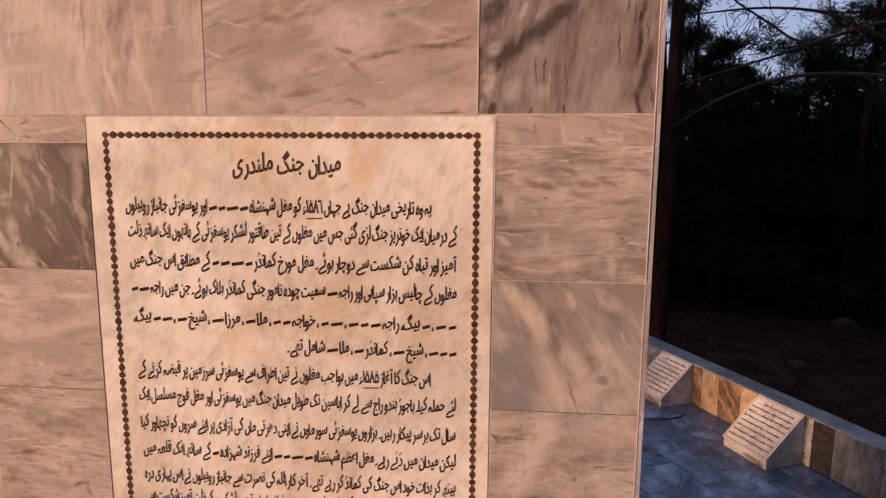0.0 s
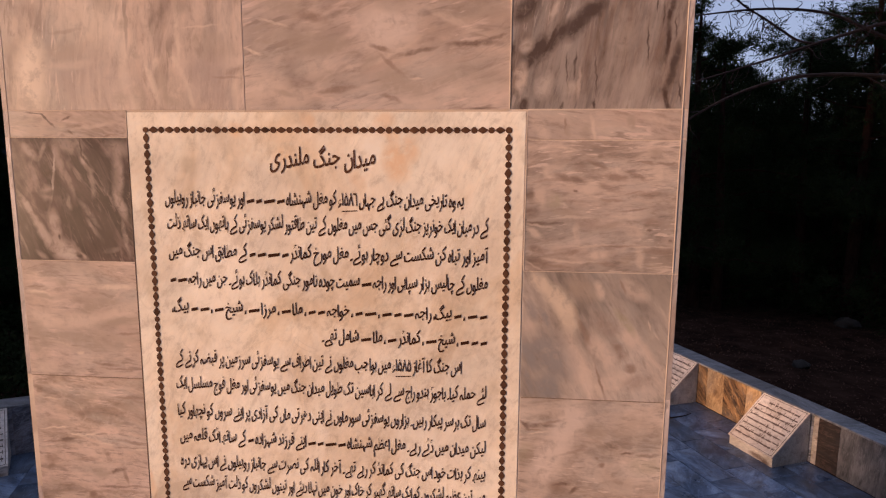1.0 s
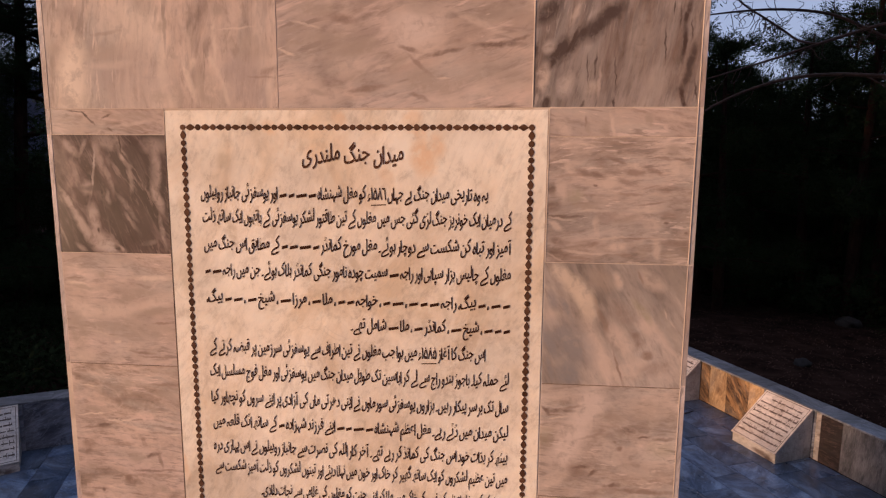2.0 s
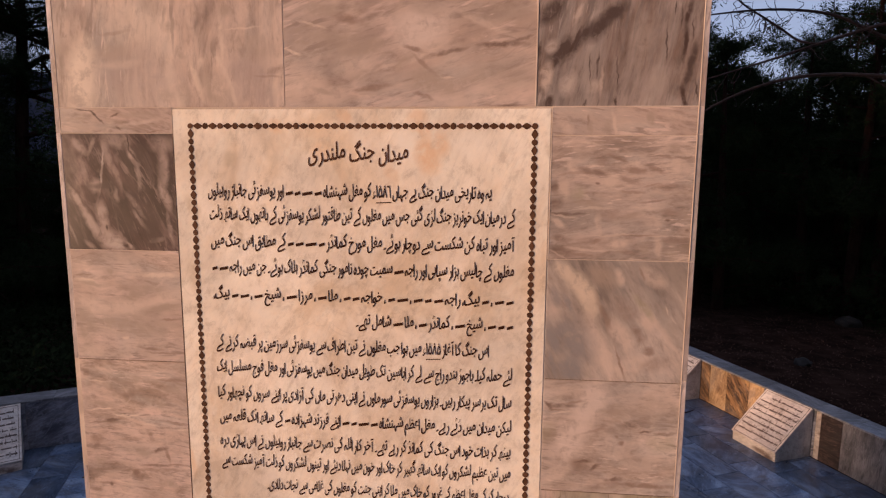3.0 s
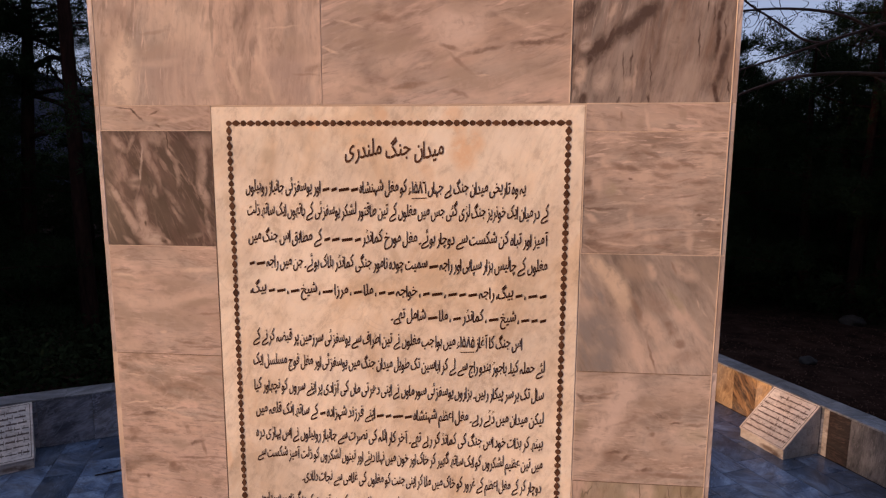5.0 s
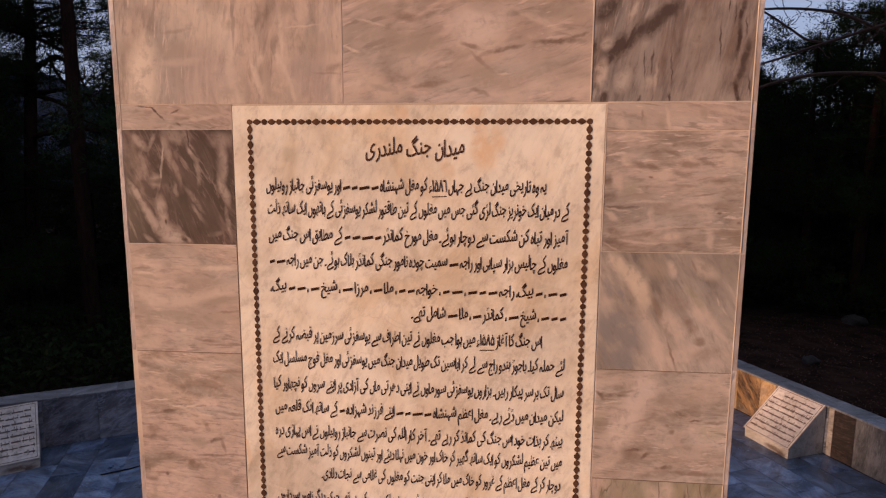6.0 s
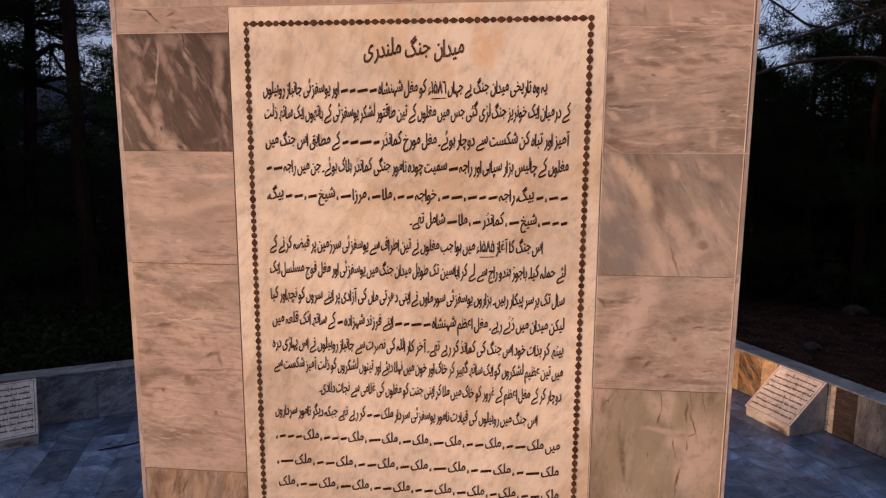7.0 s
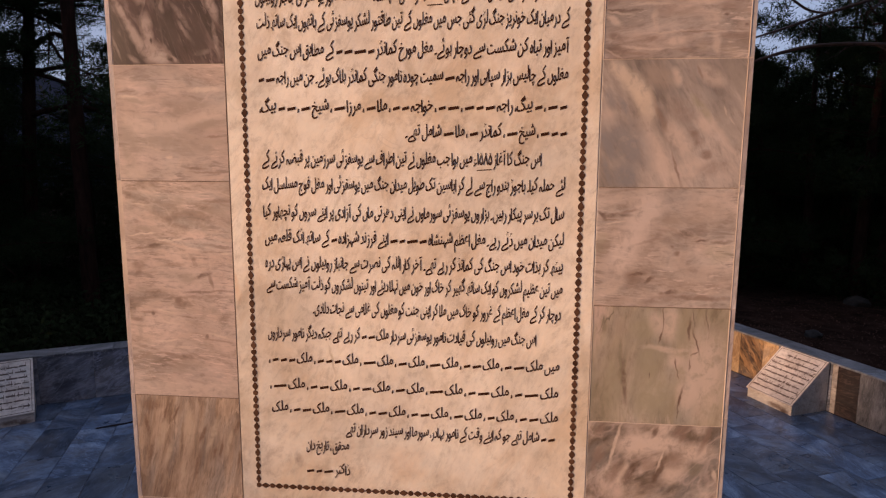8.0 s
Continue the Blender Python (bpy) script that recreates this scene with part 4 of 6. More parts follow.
streak(m_soft_strip, 0.076, -0.016, 0.031, 0.0024, 7, DUN, 0.60)
streak(m_soft, -0.020, -0.009, 0.025, 0.0050, -71, ROSE, 0.80)
streak(m_soft, -0.136, -0.008, 0.028, 0.0100, -56, ROSE, 0.70)
streak(m_soft, -0.077, -0.013, 0.015, 0.0060, -78, DUN, 0.70)
streak(m_soft, -0.037, -0.016, 0.014, 0.0100, -77, DUN, 0.70)
streak(m_soft, 0.060, 0.004, 0.015, 0.0079, -69, DUN, 0.80)
streak(m_soft, -0.083, 0.000, 0.010, 0.0025, -81, TAWNY, 0.70)
streak(m_soft, 0.119, 0.009, 0.033, 0.0071, -8, ROSE, 0.50)
streak(m_slab, -0.324, 0.652, 0.018, 0.0159, -78, FAWN, 0.60)
streak(m_slab, -0.206, 0.730, 0.016, 0.0136, -56, HONEY, 0.60)
streak(m_slab, -0.030, 0.750, 0.020, 0.0132, -63, HONEY, 0.50)
streak(m_slab, 0.150, 0.746, 0.022, 0.0231, -56, HONEY, 0.50)
streak(m_slab, 0.175, 0.659, 0.040, 0.0257, -77, HONEY, 0.75)
streak(m_slab, 0.211, 0.687, 0.026, 0.0129, -80, HONEY, 0.60)
streak(m_slab, -0.090, 0.670, 0.020, 0.0211, -64, HONEY, 0.40)
streak(m_slab, 0.118, 0.694, 0.021, 0.0225, -44, PEARL, 0.80)
streak(m_slab, 0.170, 0.718, 0.016, 0.0130, -33, HONEY, 0.50)
streak(m_slab, 0.279, 0.679, 0.045, 0.0290, -11, PEARL, 0.60)
streak(m_slab, 0.019, 0.702, 0.028, 0.0240, -18, PEARL, 0.50)
streak(m_slab, -0.216, 0.665, 0.052, 0.0132, -71, FAWN, 0.40)
streak(m_slab, 0.084, 0.610, 0.024, 0.0132, -68, HONEY, 0.35)
streak(m_slab, -0.310, 0.473, 0.043, 0.0099, -79, FAWN, 0.60)
streak(m_slab, -0.427, 0.526, 0.031, 0.0121, -65, FAWN, 0.60)
streak(m_slab, -0.432, 0.345, 0.039, 0.0123, -78, FAWN, 0.50)
streak(m_slab, -0.017, 0.527, 0.016, 0.0087, -56, FAWN, 0.60)
streak(m_slab, 0.007, 0.390, 0.041, 0.0095, -64, FAWN, 0.60)
streak(m_slab, -0.067, 0.303, 0.030, 0.0159, -38, FAWN, 0.45)
streak(m_slab, 0.184, 0.368, 0.029, 0.0114, -71, FAWN, 0.50)
streak(m_slab, 0.092, 0.553, 0.039, 0.0292, -20, HONEY, 0.25)
streak(m_slab, 0.310, 0.495, 0.038, 0.0183, -69, FAWN, 0.35)
streak(m_slab, -0.188, 0.360, 0.038, 0.0396, -50, PEARL, 0.50)
streak(m_slab, -0.269, 0.280, 0.050, 0.0299, -49, PEARL, 0.50)
streak(m_slab, 0.226, 0.293, 0.038, 0.0095, -76, FAWN, 0.50)
streak(m_slab, -0.252, 0.738, 0.019, 0.0097, -45, FAWN, 0.40)
streak(m_slab, -0.364, 0.167, 0.028, 0.0165, -60, FAWN, 0.45)
streak(m_slab, -0.379, 0.039, 0.016, 0.0148, -74, FAWN, 0.50)
streak(m_slab, -0.017, 0.179, 0.020, 0.0080, -45, FAWN, 0.60)
streak(m_slab, 0.007, 0.019, 0.028, 0.0100, -60, FAWN, 0.50)
streak(m_slab, -0.102, -0.082, 0.024, 0.0144, -54, FAWN, 0.40)
streak(m_slab, -0.009, -0.144, 0.016, 0.0103, -52, FAWN, 0.50)
streak(m_slab, 0.251, -0.146, 0.033, 0.0177, -64, FAWN, 0.35)
streak(m_slab, 0.416, 0.112, 0.032, 0.0132, -63, FAWN, 0.50)
streak(m_slab, -0.112, 0.055, 0.049, 0.0324, -9, PEARL, 0.40)
streak(m_slab, -0.199, -0.162, 0.062, 0.0335, -16, PEARL, 0.40)
streak(m_slab, 0.211, -0.012, 0.042, 0.0301, -25, PEARL, 0.35)
streak(m_slab, -0.312, 0.231, 0.030, 0.0082, -52, FAWN, 0.40)
streak(m_slab, -0.470, -0.158, 0.042, 0.0097, -82, HONEY, 0.50)
streak(m_slab, -0.206, -0.358, 0.036, 0.0031, -75, FAWN, 0.70)
streak(m_slab, 0.042, -0.269, 0.031, 0.0158, -51, FAWN, 0.40)
streak(m_slab, -0.310, -0.644, 0.016, 0.0097, -73, TAWNY, 0.60)
streak(m_slab, 0.051, -0.394, 0.036, 0.0100, -74, FAWN, 0.40)
streak(m_slab, -0.109, -0.455, 0.051, 0.0324, -15, PEARL, 0.40)
streak(m_slab, 0.158, -0.652, 0.057, 0.0515, -30, PEARL, 0.40)
streak(m_slab, 0.265, -0.466, 0.050, 0.0191, -61, FAWN, 0.30)
streak(m_slab, -0.012, -0.642, 0.049, 0.0413, -36, HONEY, 0.20)
streak(m_slab, -0.227, -0.673, 0.032, 0.0085, -82, FAWN, 0.50)
streak(m_slab, 0.354, -0.604, 0.038, 0.0292, -50, FAWN, 0.30)
streak(m_slab, 0.450, -0.304, 0.096, 0.0072, -82, FAWN, 0.40)
streak(m_slab, -0.450, -0.517, 0.058, 0.0106, -82, FAWN, 0.45)
streak(m_block, 0.10, 0.035, 0.10, 0.022, 2, (0.13, 0.085, 0.06), 0.9)
streak(m_block, 0.19, 0.015, 0.05, 0.020, 8, (0.10, 0.065, 0.05), 0.9)



# ---- building helpers ----
def mesh_of(bm, name, material, smooth=False):
    me = bpy.data.meshes.new(name)
    bm.normal_update()
    bm.to_mesh(me)
    bm.free()
    me.materials.append(material)
    if smooth:
        for p in me.polygons:
            p.use_smooth = True
    return me


def part(name, bm, material, parent=None, label="", at=None, smooth=False):
    ob = new(name, mesh_of(bm, name, material, smooth))
    if parent is not None:
        ob.parent = parent
    if at is not None:
        ob.matrix_basis = at
    return tagged(ob, label)


def shared(name, me, parent, at):
    ob = new(name, me)
    ob.parent = parent
    ob.matrix_basis = at
    return ob


def box(w, d, hgt, chamfer=0.0007, bm=None, at=(0, 0, 0)):
    """A block centred on at, with chamfered edges."""
    bm = bm or bmesh.new()
    r = bmesh.ops.create_cube(bm, size=1.0, matrix=Matrix.Translation(at) @ Matrix.Diagonal((w, d, hgt, 1)))
    if chamfer:
        edges = list({e for v in r["verts"] for e in v.link_edges})
        bmesh.ops.bevel(bm, geom=edges, offset=chamfer, segments=1, affect="EDGES")
    return bm


def empty(name, m=None):
    ob = new(name)
    ob.empty_display_size = 0.2
    if m is not None:
        ob.matrix_basis = m
    return ob


def tube(points, radii, sides=7, bm=None):
    """A tapered limb through points, smoothed between them."""
    bm = bm or bmesh.new()
    pts, rad = [Vector(p) for p in points], list(radii)
    fine, fr = [], []
    for k in range(len(pts) - 1):
        p0, p1, p2, p3 = pts[max(k - 1, 0)], pts[k], pts[k + 1], pts[min(k + 2, len(pts) - 1)]
        for j in range(4):
            t = j / 4
            fine.append(0.5 * (2 * p1 + (p2 - p0) * t + (2 * p0 - 5 * p1 + 4 * p2 - p3) * t * t + (3 * p1 - p0 - 3 * p2 + p3) * t ** 3))
            fr.append(rad[k] * (1 - t) + rad[k + 1] * t)
    fine.append(pts[-1])
    fr.append(rad[-1])
    rings = []
    for k, p in enumerate(fine):
        d = (fine[min(k + 1, len(fine) - 1)] - fine[max(k - 1, 0)]).normalized()
        x = d.cross(Vector((0.31, 0.22, 0.92))).normalized()
        y = d.cross(x)
        rings.append([bm.verts.new(p + fr[k] * (math.cos(2 * math.pi * s / sides) * x + math.sin(2 * math.pi * s / sides) * y)) for s in range(sides)])
    for r0, r1 in zip(rings, rings[1:]):
        for s in range(sides):
            bm.faces.new((r0[s], r0[(s + 1) % sides], r1[(s + 1) % sides], r1[s]))
    bm.faces.new(rings[0][::-1])
    bm.faces.new(rings[-1])
    return bm


# ---- ground and distance ----
def ground_height(x, y):
    d = math.hypot(x, y - 1)
    z = -0.10 - 0.045 * max(0.0, d - 5.0)
    if d > 24:
        z -= 0.10 * (d - 24)
    z = max(z, -38.0)
    return z + (0.10 * noise.noise((x * 0.5, y * 0.5, 0)) + 0.25 * noise.noise((x * 0.11, y * 0.11, 3))) * min(1.0, max(0.0, (d - 6.0) / 4))


bm = bmesh.new()
radii = [0.0] + [1.2 * 1.075 ** k for k in range(112)]
rings = []
for r in radii[1:]:
    rings.append([bm.verts.new((r * math.cos(t), 1 + r * math.sin(t), ground_height(r * math.cos(t), 1 + r * math.sin(t)))) for t in np.linspace(0, 2 * math.pi, 96, endpoint=False)])
middle = bm.verts.new((0, 1, -0.12))
for k in range(96):
    bm.faces.new((middle, rings[0][k], rings[0][(k + 1) % 96]))
    for r0, r1 in zip(rings, rings[1:]):
        bm.faces.new((r0[k], r1[k], r1[(k + 1) % 96], r0[(k + 1) % 96]))
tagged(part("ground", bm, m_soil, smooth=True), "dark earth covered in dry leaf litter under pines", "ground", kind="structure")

bm = bmesh.new()
low = []
for k in range(160):
    t = 2 * math.pi * k / 160
    top = 70 + 60 * noise.noise((math.cos(t) * 2.3, math.sin(t) * 2.3, 5)) + 22 * noise.noise((math.cos(t) * 9, math.sin(t) * 9, 1))
    top += 175 * math.exp(-((math.degrees(t) - 131) / 11) ** 2)          # the higher hill beyond the clearing
    low.append((bm.verts.new((1500 * math.cos(t), 1500 * math.sin(t), -60)), bm.verts.new((1900 * math.cos(t), 1900 * math.sin(t), max(20, top)))))
for k in range(160):
    (a0, a1), (b0, b1) = low[k], low[(k + 1) % 160]
    bm.faces.new((a0, b0, b1, a1))
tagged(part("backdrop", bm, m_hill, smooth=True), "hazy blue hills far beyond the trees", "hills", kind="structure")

# ---- the paved court: floor and its two low walls ----
CAP_TOP, WALL_W = 0.515, 0.24
R0, L0 = Vector((3.653, 4.202, 0)), Vector((-4.04, 3.98, 0))       # a point on each wall's inner top edge
RIGHT_TURN, LEFT_TURN = 112.6, 29.5                                # headings of the walls
eR = Vector((math.cos(radians(RIGHT_TURN)), math.sin(radians(RIGHT_TURN)), 0))
eL = Vector((math.cos(radians(LEFT_TURN)), math.sin(radians(LEFT_TURN)), 0))
wall_right_pose = Matrix.Translation(R0) @ Matrix.Rotation(radians(RIGHT_TURN - 180), 4, "Z")   # local -x runs along eR, local y outwards
wall_left_pose = Matrix.Translation(L0) @ Matrix.Rotation(radians(LEFT_TURN), 4, "Z")           # local x runs along eL, local y outwards


def low_wall(name, m, x0, x1, joints, tones, label):
    """A low wall clad in marble: core, face tiles between the joints, cap tiles. Local x along, y outwards, z up."""
    core = part(name, box(x1 - x0, WALL_W - 0.03, CAP_TOP - 0.03, 0, at=((x0 + x1) / 2, WALL_W / 2 + 0.003, (CAP_TOP - 0.03) / 2)), m_core, at=m)
    tagged(core, label, "low wall", kind="structure")
    for a0, a1, tone in zip(joints, joints[1:], tones):
        w = a1 - a0 - 0.003
        part("face_tile", box(w, 0.013, CAP_TOP - 0.026), tone, core, at=Matrix.Translation(((a0 + a1) / 2, 0.0105, (CAP_TOP - 0.02) / 2)))
    x = x0
    k = 0
    while x < x1 - 0.05:
        w = min(0.61 if k % 3 else 0.42, x1 - x)
        part("cap_tile", box(w - 0.003, WALL_W + 0.012, 0.02, 0.002), m_cap, core, at=Matrix.Translation((x + w / 2, WALL_W / 2 - 0.002, CAP_TOP - 0.010 + random.uniform(-0.001, 0.001))))
        x += w
        k += 1
    return core


# distances along the wall on the far side, from its marked point away from the camera: negated for local x
jr = sorted([-3.62, -2.45, -2.19, -1.93, -1.735, -1.463, -1.135, -0.93, -0.62, -0.288, -0.232, -0.01, 0.45, 0.75, 1.26, 1.6, 2.0, 2.6, 3.2, 3.8, 4.4, 5.0, 5.6])
tr = [m_wall, m_honey, m_honey_dark, m_honey_dark, m_honey, m_honey_dark, m_honey, m_wall, m_wall, m_block, m_umber, m_ash, m_wall, m_wall, m_wall, m_wall, m_wall, m_wall, m_wall, m_wall, m_wall, m_wall]
low_wall("wall_east", wall_right_pose, -3.62, 5.6, jr, tr, "low wall clad in honey and dark brown marble tiles with a grey cap")
jl = [-3.4, -2.9, -2.3, -1.7, -1.1, -0.93, -0.37, 0.12, 0.66, 1.25, 1.9, 2.5, 3.1, 3.7, 4.3, 4.9, 5.5, 6.1, 6.7, 7.24]
low_wall("wall_north", wall_left_pose, -3.4, 7.24, jl, [m_wall] * 19, "low wall clad in blue-grey marble tiles with a pale cap")
# unseen wall, added to close the court and keep low sun off the floor
west = L0 - eL * 3.4
low_wall("wall_west", Matrix.Translation(west) @ Matrix.Rotation(radians(LEFT_TURN + 90), 4, "Z"), -9.5, 0.24, [-9.5 + 0.61 * k for k in range(16)] + [0.24], [m_wall] * 16, "unseen low wall clad in grey marble tiles, added to close the court")
# unseen near wall, added only to close the court
corner_east, corner_west = R0 - eR * 5.6, west - Vector((-eL.y, eL.x, 0)) * 9.5
run = corner_west - corner_east
low_wall("wall_south", Matrix.Translation(corner_east) @ Matrix.Rotation(math.atan2(run.y, run.x), 4, "Z"), -0.24, run.length, [-0.24] + [0.2 + 0.61 * k for k in range(15)] + [run.length], [m_wall] * 16, "unseen low wall clad in grey marble tiles, added to close the court")
COURT = [R0 + eR * 3.62, corner_east, corner_west, west]

# ---- sloping memorial blocks along the walls ----
def memorial_block(m, width, seed, label, lines):
    """Local x along the wall, y outwards (the wall's face at 0), z up; the inscribed slope faces -y."""
    rnd = random.Random(seed)
    thing = empty("memorial_block", m)
    d, front, top = 0.45, 0.095, 0.502
    bm = bmesh.new()
    prof = [(-d, 0), (-d, front), (-0.016, top - 0.006), (-0.002, top - 0.006), (-0.002, 0)]
    ends = [[bm.verts.new((sx * (width / 2 - 0.006), y, z)) for y, z in prof] for sx in (-1, 1)]
    bm.faces.new(ends[0])
    bm.faces.new(ends[1][::-1])
    for k in range(5):
        bm.faces.new((ends[0][k], ends[1][k], ends[1][(k + 1) % 5], ends[0][(k + 1) % 5])[::-1])
    bmesh.ops.recalc_face_normals(bm, faces=bm.faces)
    bmesh.ops.bevel(bm, geom=list(bm.edges), offset=0.003, segments=1, affect="EDGES")
    part("base", bm, m_block, thing)
    run = Vector((0, d - 0.016, top - 0.006 - front))
    length = run.length + 0.01
    tilt = math.atan2(run.z, run.y)
    slope = Matrix.Translation((0, -d, front)) @ Matrix.Rotation(tilt, 4, "X") @ Matrix.Translation((0, length / 2 - 0.006, 0.010))
    slab = part("slab", box(width, length, 0.018, 0.002), m_white, thing, "white marble face", at=slope)
    # border line and rows of worn lettering
    bm = bmesh.new()
    for sx in (-1, 1):
        box(0.005, length - 0.036, 0.0012, 0, bm, (sx * (width / 2 - 0.020), 0, 0.0095))
        box(width - 0.04, 0.005, 0.0012, 0, bm, (0, sx * (length / 2 - 0.018), 0.0095))
    part("border_line", bm, m_ink_small, slab)
    pitch = (length - 0.10) / lines
    for r in range(lines):
        bm = bmesh.new()
        y = length / 2 - 0.05 - (r + 0.5) * pitch
        x, end = -width / 2 + 0.034, width / 2 - 0.034
        if r == 0:
            x, end = -width * 0.26, width * 0.42
        while x < end - 0.02:
            w = min(rnd.uniform(0.03, 0.10), end - x)
            box(w, pitch * rnd.uniform(0.18, 0.30), 0.001, 0, bm, (x + w / 2, y + rnd.uniform(-0.003, 0.003), 0.0095))
            for _ in range(rnd.randrange(1, 4)):
                box(0.005, pitch * rnd.uniform(0.4, 0.8), 0.001, 0, bm, (x + w * rnd.random(), y + pitch * rnd.uniform(-0.1, 0.25), 0.0097))
            x += w + rnd.uniform(0.004, 0.012)
        part("worn_line", bm, m_ink_small, slab)
    tagged(thing, label, "memorial stone", "memorial stones along the court walls")


for k, (s, label) in enumerate(((0.59, "sloping block with a white inscribed marble face against the honey-coloured wall"),
                                (2.16, "sloping white marble memorial block near the far corner of the wall"),
                                (-0.98, "sloping white marble memorial block against the grey wall tiles"))):
    memorial_block(wall_right_pose @ Matrix.Translation((-s, 0, 0)), 0.56, 10 + k, label, 8)
memorial_block(wall_left_pose @ Matrix.Translation((-0.400, 0, 0)) @ Matrix.Rotation(radians(9.0), 4, "Z") @ Matrix.Translation((-0.28, -0.002, 0)), 0.56, 31, "shaded sloping memorial block with a white face by the grey wall", 8)

# ---- the pillar ----
HALF, DEPTH, TOP = 0.80, 1.60, 4.24
pillar = empty("monument_pillar")
tagged(pillar, "square pillar clad in pink and grey veined marble tiles", "pillar")
part("core", box(2 * HALF - 0.0008, DEPTH - 0.0008, TOP - 0.01, 0, at=(0, DEPTH / 2, (TOP - 0.01) / 2)), m_grout, pillar)
GAP, EDGE = 0.0016, 0.787


def face_tile(x0, x1, z0, z1, tone, proud=0.0):
    part("tile", box(x1 - x0 - GAP, 0.012, z1 - z0 - GAP), tone, pillar, at=Matrix.Translation(((x0 + x1) / 2, 0.006 - proud, (z0 + z1) / 2)))


SL, SR, SB, ST = -0.487, 0.453, 1.472, 3.011      # the opening for the inscribed slab
front = [
    (-EDGE, -0.194, 3.015, 3.32, m_upright), (-0.194, 0.414, 3.015, 3.32, m_sweep), (0.414, EDGE, 3.015, 3.32, m_grey),
    (-EDGE, SL, 2.952, 3.015, m_soft_strip), (-EDGE, SL, 2.652, 2.952, m_dark), (-EDGE, SL, 2.355, 2.652, m_soft_cloudy),
    (-EDGE, SL, 1.764, 2.355, m_cross_flecked), (-EDGE, SL, 1.46, 1.764, m_straw),
    (SR, EDGE, 2.949, 3.015, m_soft), (SR, EDGE, 2.652, 2.949, m_wavy), (SR, EDGE, 2.348, 2.652, m_slant),
    (SR, EDGE, 2.05, 2.348, m_cross), (SR, EDGE, 1.743, 2.05, m_green), (SR, EDGE, 1.46, 1.743, m_bold),
]
for t in front:
    face_tile(*t, proud=random.uniform(0, 0.0008))
for row, (z0, z1) in enumerate([(3.32, 3.625), (3.625, 3.93), (3.93, 4.235), (1.155, 1.46), (0.85, 1.155), (0.545, 0.85), (0.24, 0.545), (0.0, 0.24)]):
    cuts = [-EDGE, -0.18, 0.43, EDGE] if row % 2 else [-EDGE, -0.48, 0.13, EDGE]
    for x0, x1 in zip(cuts, cuts[1:]):
        face_tile(x0, x1, z0, z1, m_mixed)
rows = [0.0, 0.24, 0.545, 0.85, 1.155, 1.46, 1.765, 2.05, 2.355, 2.652, 2.952, 3.015, 3.32, 3.625, 3.93, 4.235]
for z0, z1 in zip(rows, rows[1:]):
    for sx in (-1, 1):
        part("side_tile", box(0.0125, 0.80, z1 - z0 - GAP), m_edge, pillar, at=Matrix.Translation((sx * (HALF - 0.00625), 0.400 + random.uniform(-0.0006, 0.0006), (z0 + z1) / 2)))
        part("side_tile", box(0.0125, 0.797, z1 - z0 - GAP), m_edge, pillar, at=Matrix.Translation((sx * (HALF - 0.00625), 1.2005, (z0 + z1) / 2)))
    for x0, x1 in zip([-EDGE, -0.18, 0.43], [-0.18, 0.43, EDGE]):
        part("back_tile", box(x1 - x0 - GAP, 0.012, z1 - z0 - GAP), m_mixed, pillar, at=Matrix.Translation(((x0 + x1) / 2, DEPTH - 0.006, (z0 + z1) / 2)))
for x0, x1, z0, z1 in ((-EDGE, SL - 0.002, 2.3542, 2.3560), (-EDGE, SL - 0.002, 1.7634, 1.7650), (SR + 0.002, EDGE, 2.0492, 2.0508),
                       (SL - 0.0022, SL - 0.0004, SB, 2.95), (SR + 0.002, EDGE, 2.3475, 2.3487)):
    part("dark_joint", box(x1 - x0, 0.004, z1 - z0), m_joint, pillar, at=Matrix.Translation(((x0 + x1) / 2, 0.0009, (z0 + z1) / 2)))
for x0, x1, z0, z1 in ((0.4125, 0.4155, 3.0165, 3.32), (SR + 0.002, EDGE, 3.0136, 3.0168), (-EDGE, SL, 3.0140, 3.0162), (SL - 0.0012, SL + 0.0008, 2.952, 3.0135),
                       (-EDGE, SL - 0.002, 2.9508, 2.9530), (SR - 0.0002, SR + 0.0024, 2.652, 3.013), (SR - 0.0002, SR + 0.0018, 1.743, 2.05), (SR + 0.002, 0.60, 2.6512, 2.6526),
                       (SL + 0.001, 0.412, 3.0128, 3.0150), (-EDGE - 0.0008, -EDGE + 0.0010, 2.952, 3.32)):
    part("pale_joint", box(x1 - x0, 0.004, z1 - z0, 0.0004), m_grout, pillar, at=Matrix.Translation(((x0 + x1) / 2, 0.0008, (z0 + z1) / 2)))
for z0, z1 in ((2.952, 3.32), (2.655, 2.95), (2.35, 2.650), (2.052, 2.346), (1.745, 2.048), (1.462, 1.741)):
    part("pale_joint", box(0.0024, 0.004, z1 - z0, 0.0004), m_grout, pillar, at=Matrix.Translation((EDGE + 0.0003, 0.0008, (z0 + z1) / 2)))
part("top_slab", box(2 * HALF, DEPTH, 0.02, 0.003, at=(0, DEPTH / 2, TOP - 0.002)), m_cap, pillar)

# ---- the inscribed slab ----
slab = part("inscribed_slab", box(SR - SL - 0.003, 0.016, ST - SB, 0.0012), m_slab, at=Matrix.Translation(((SL + SR) / 2, 0.0070, (SB + ST) / 2)))
tagged(slab, "cream marble slab with dark Urdu text and a beaded border", "inscribed slab")
CX, CZ, FRONT = (SL + SR) / 2, (SB + ST) / 2, -0.0085        # the slab's own middle, and its face in its own space

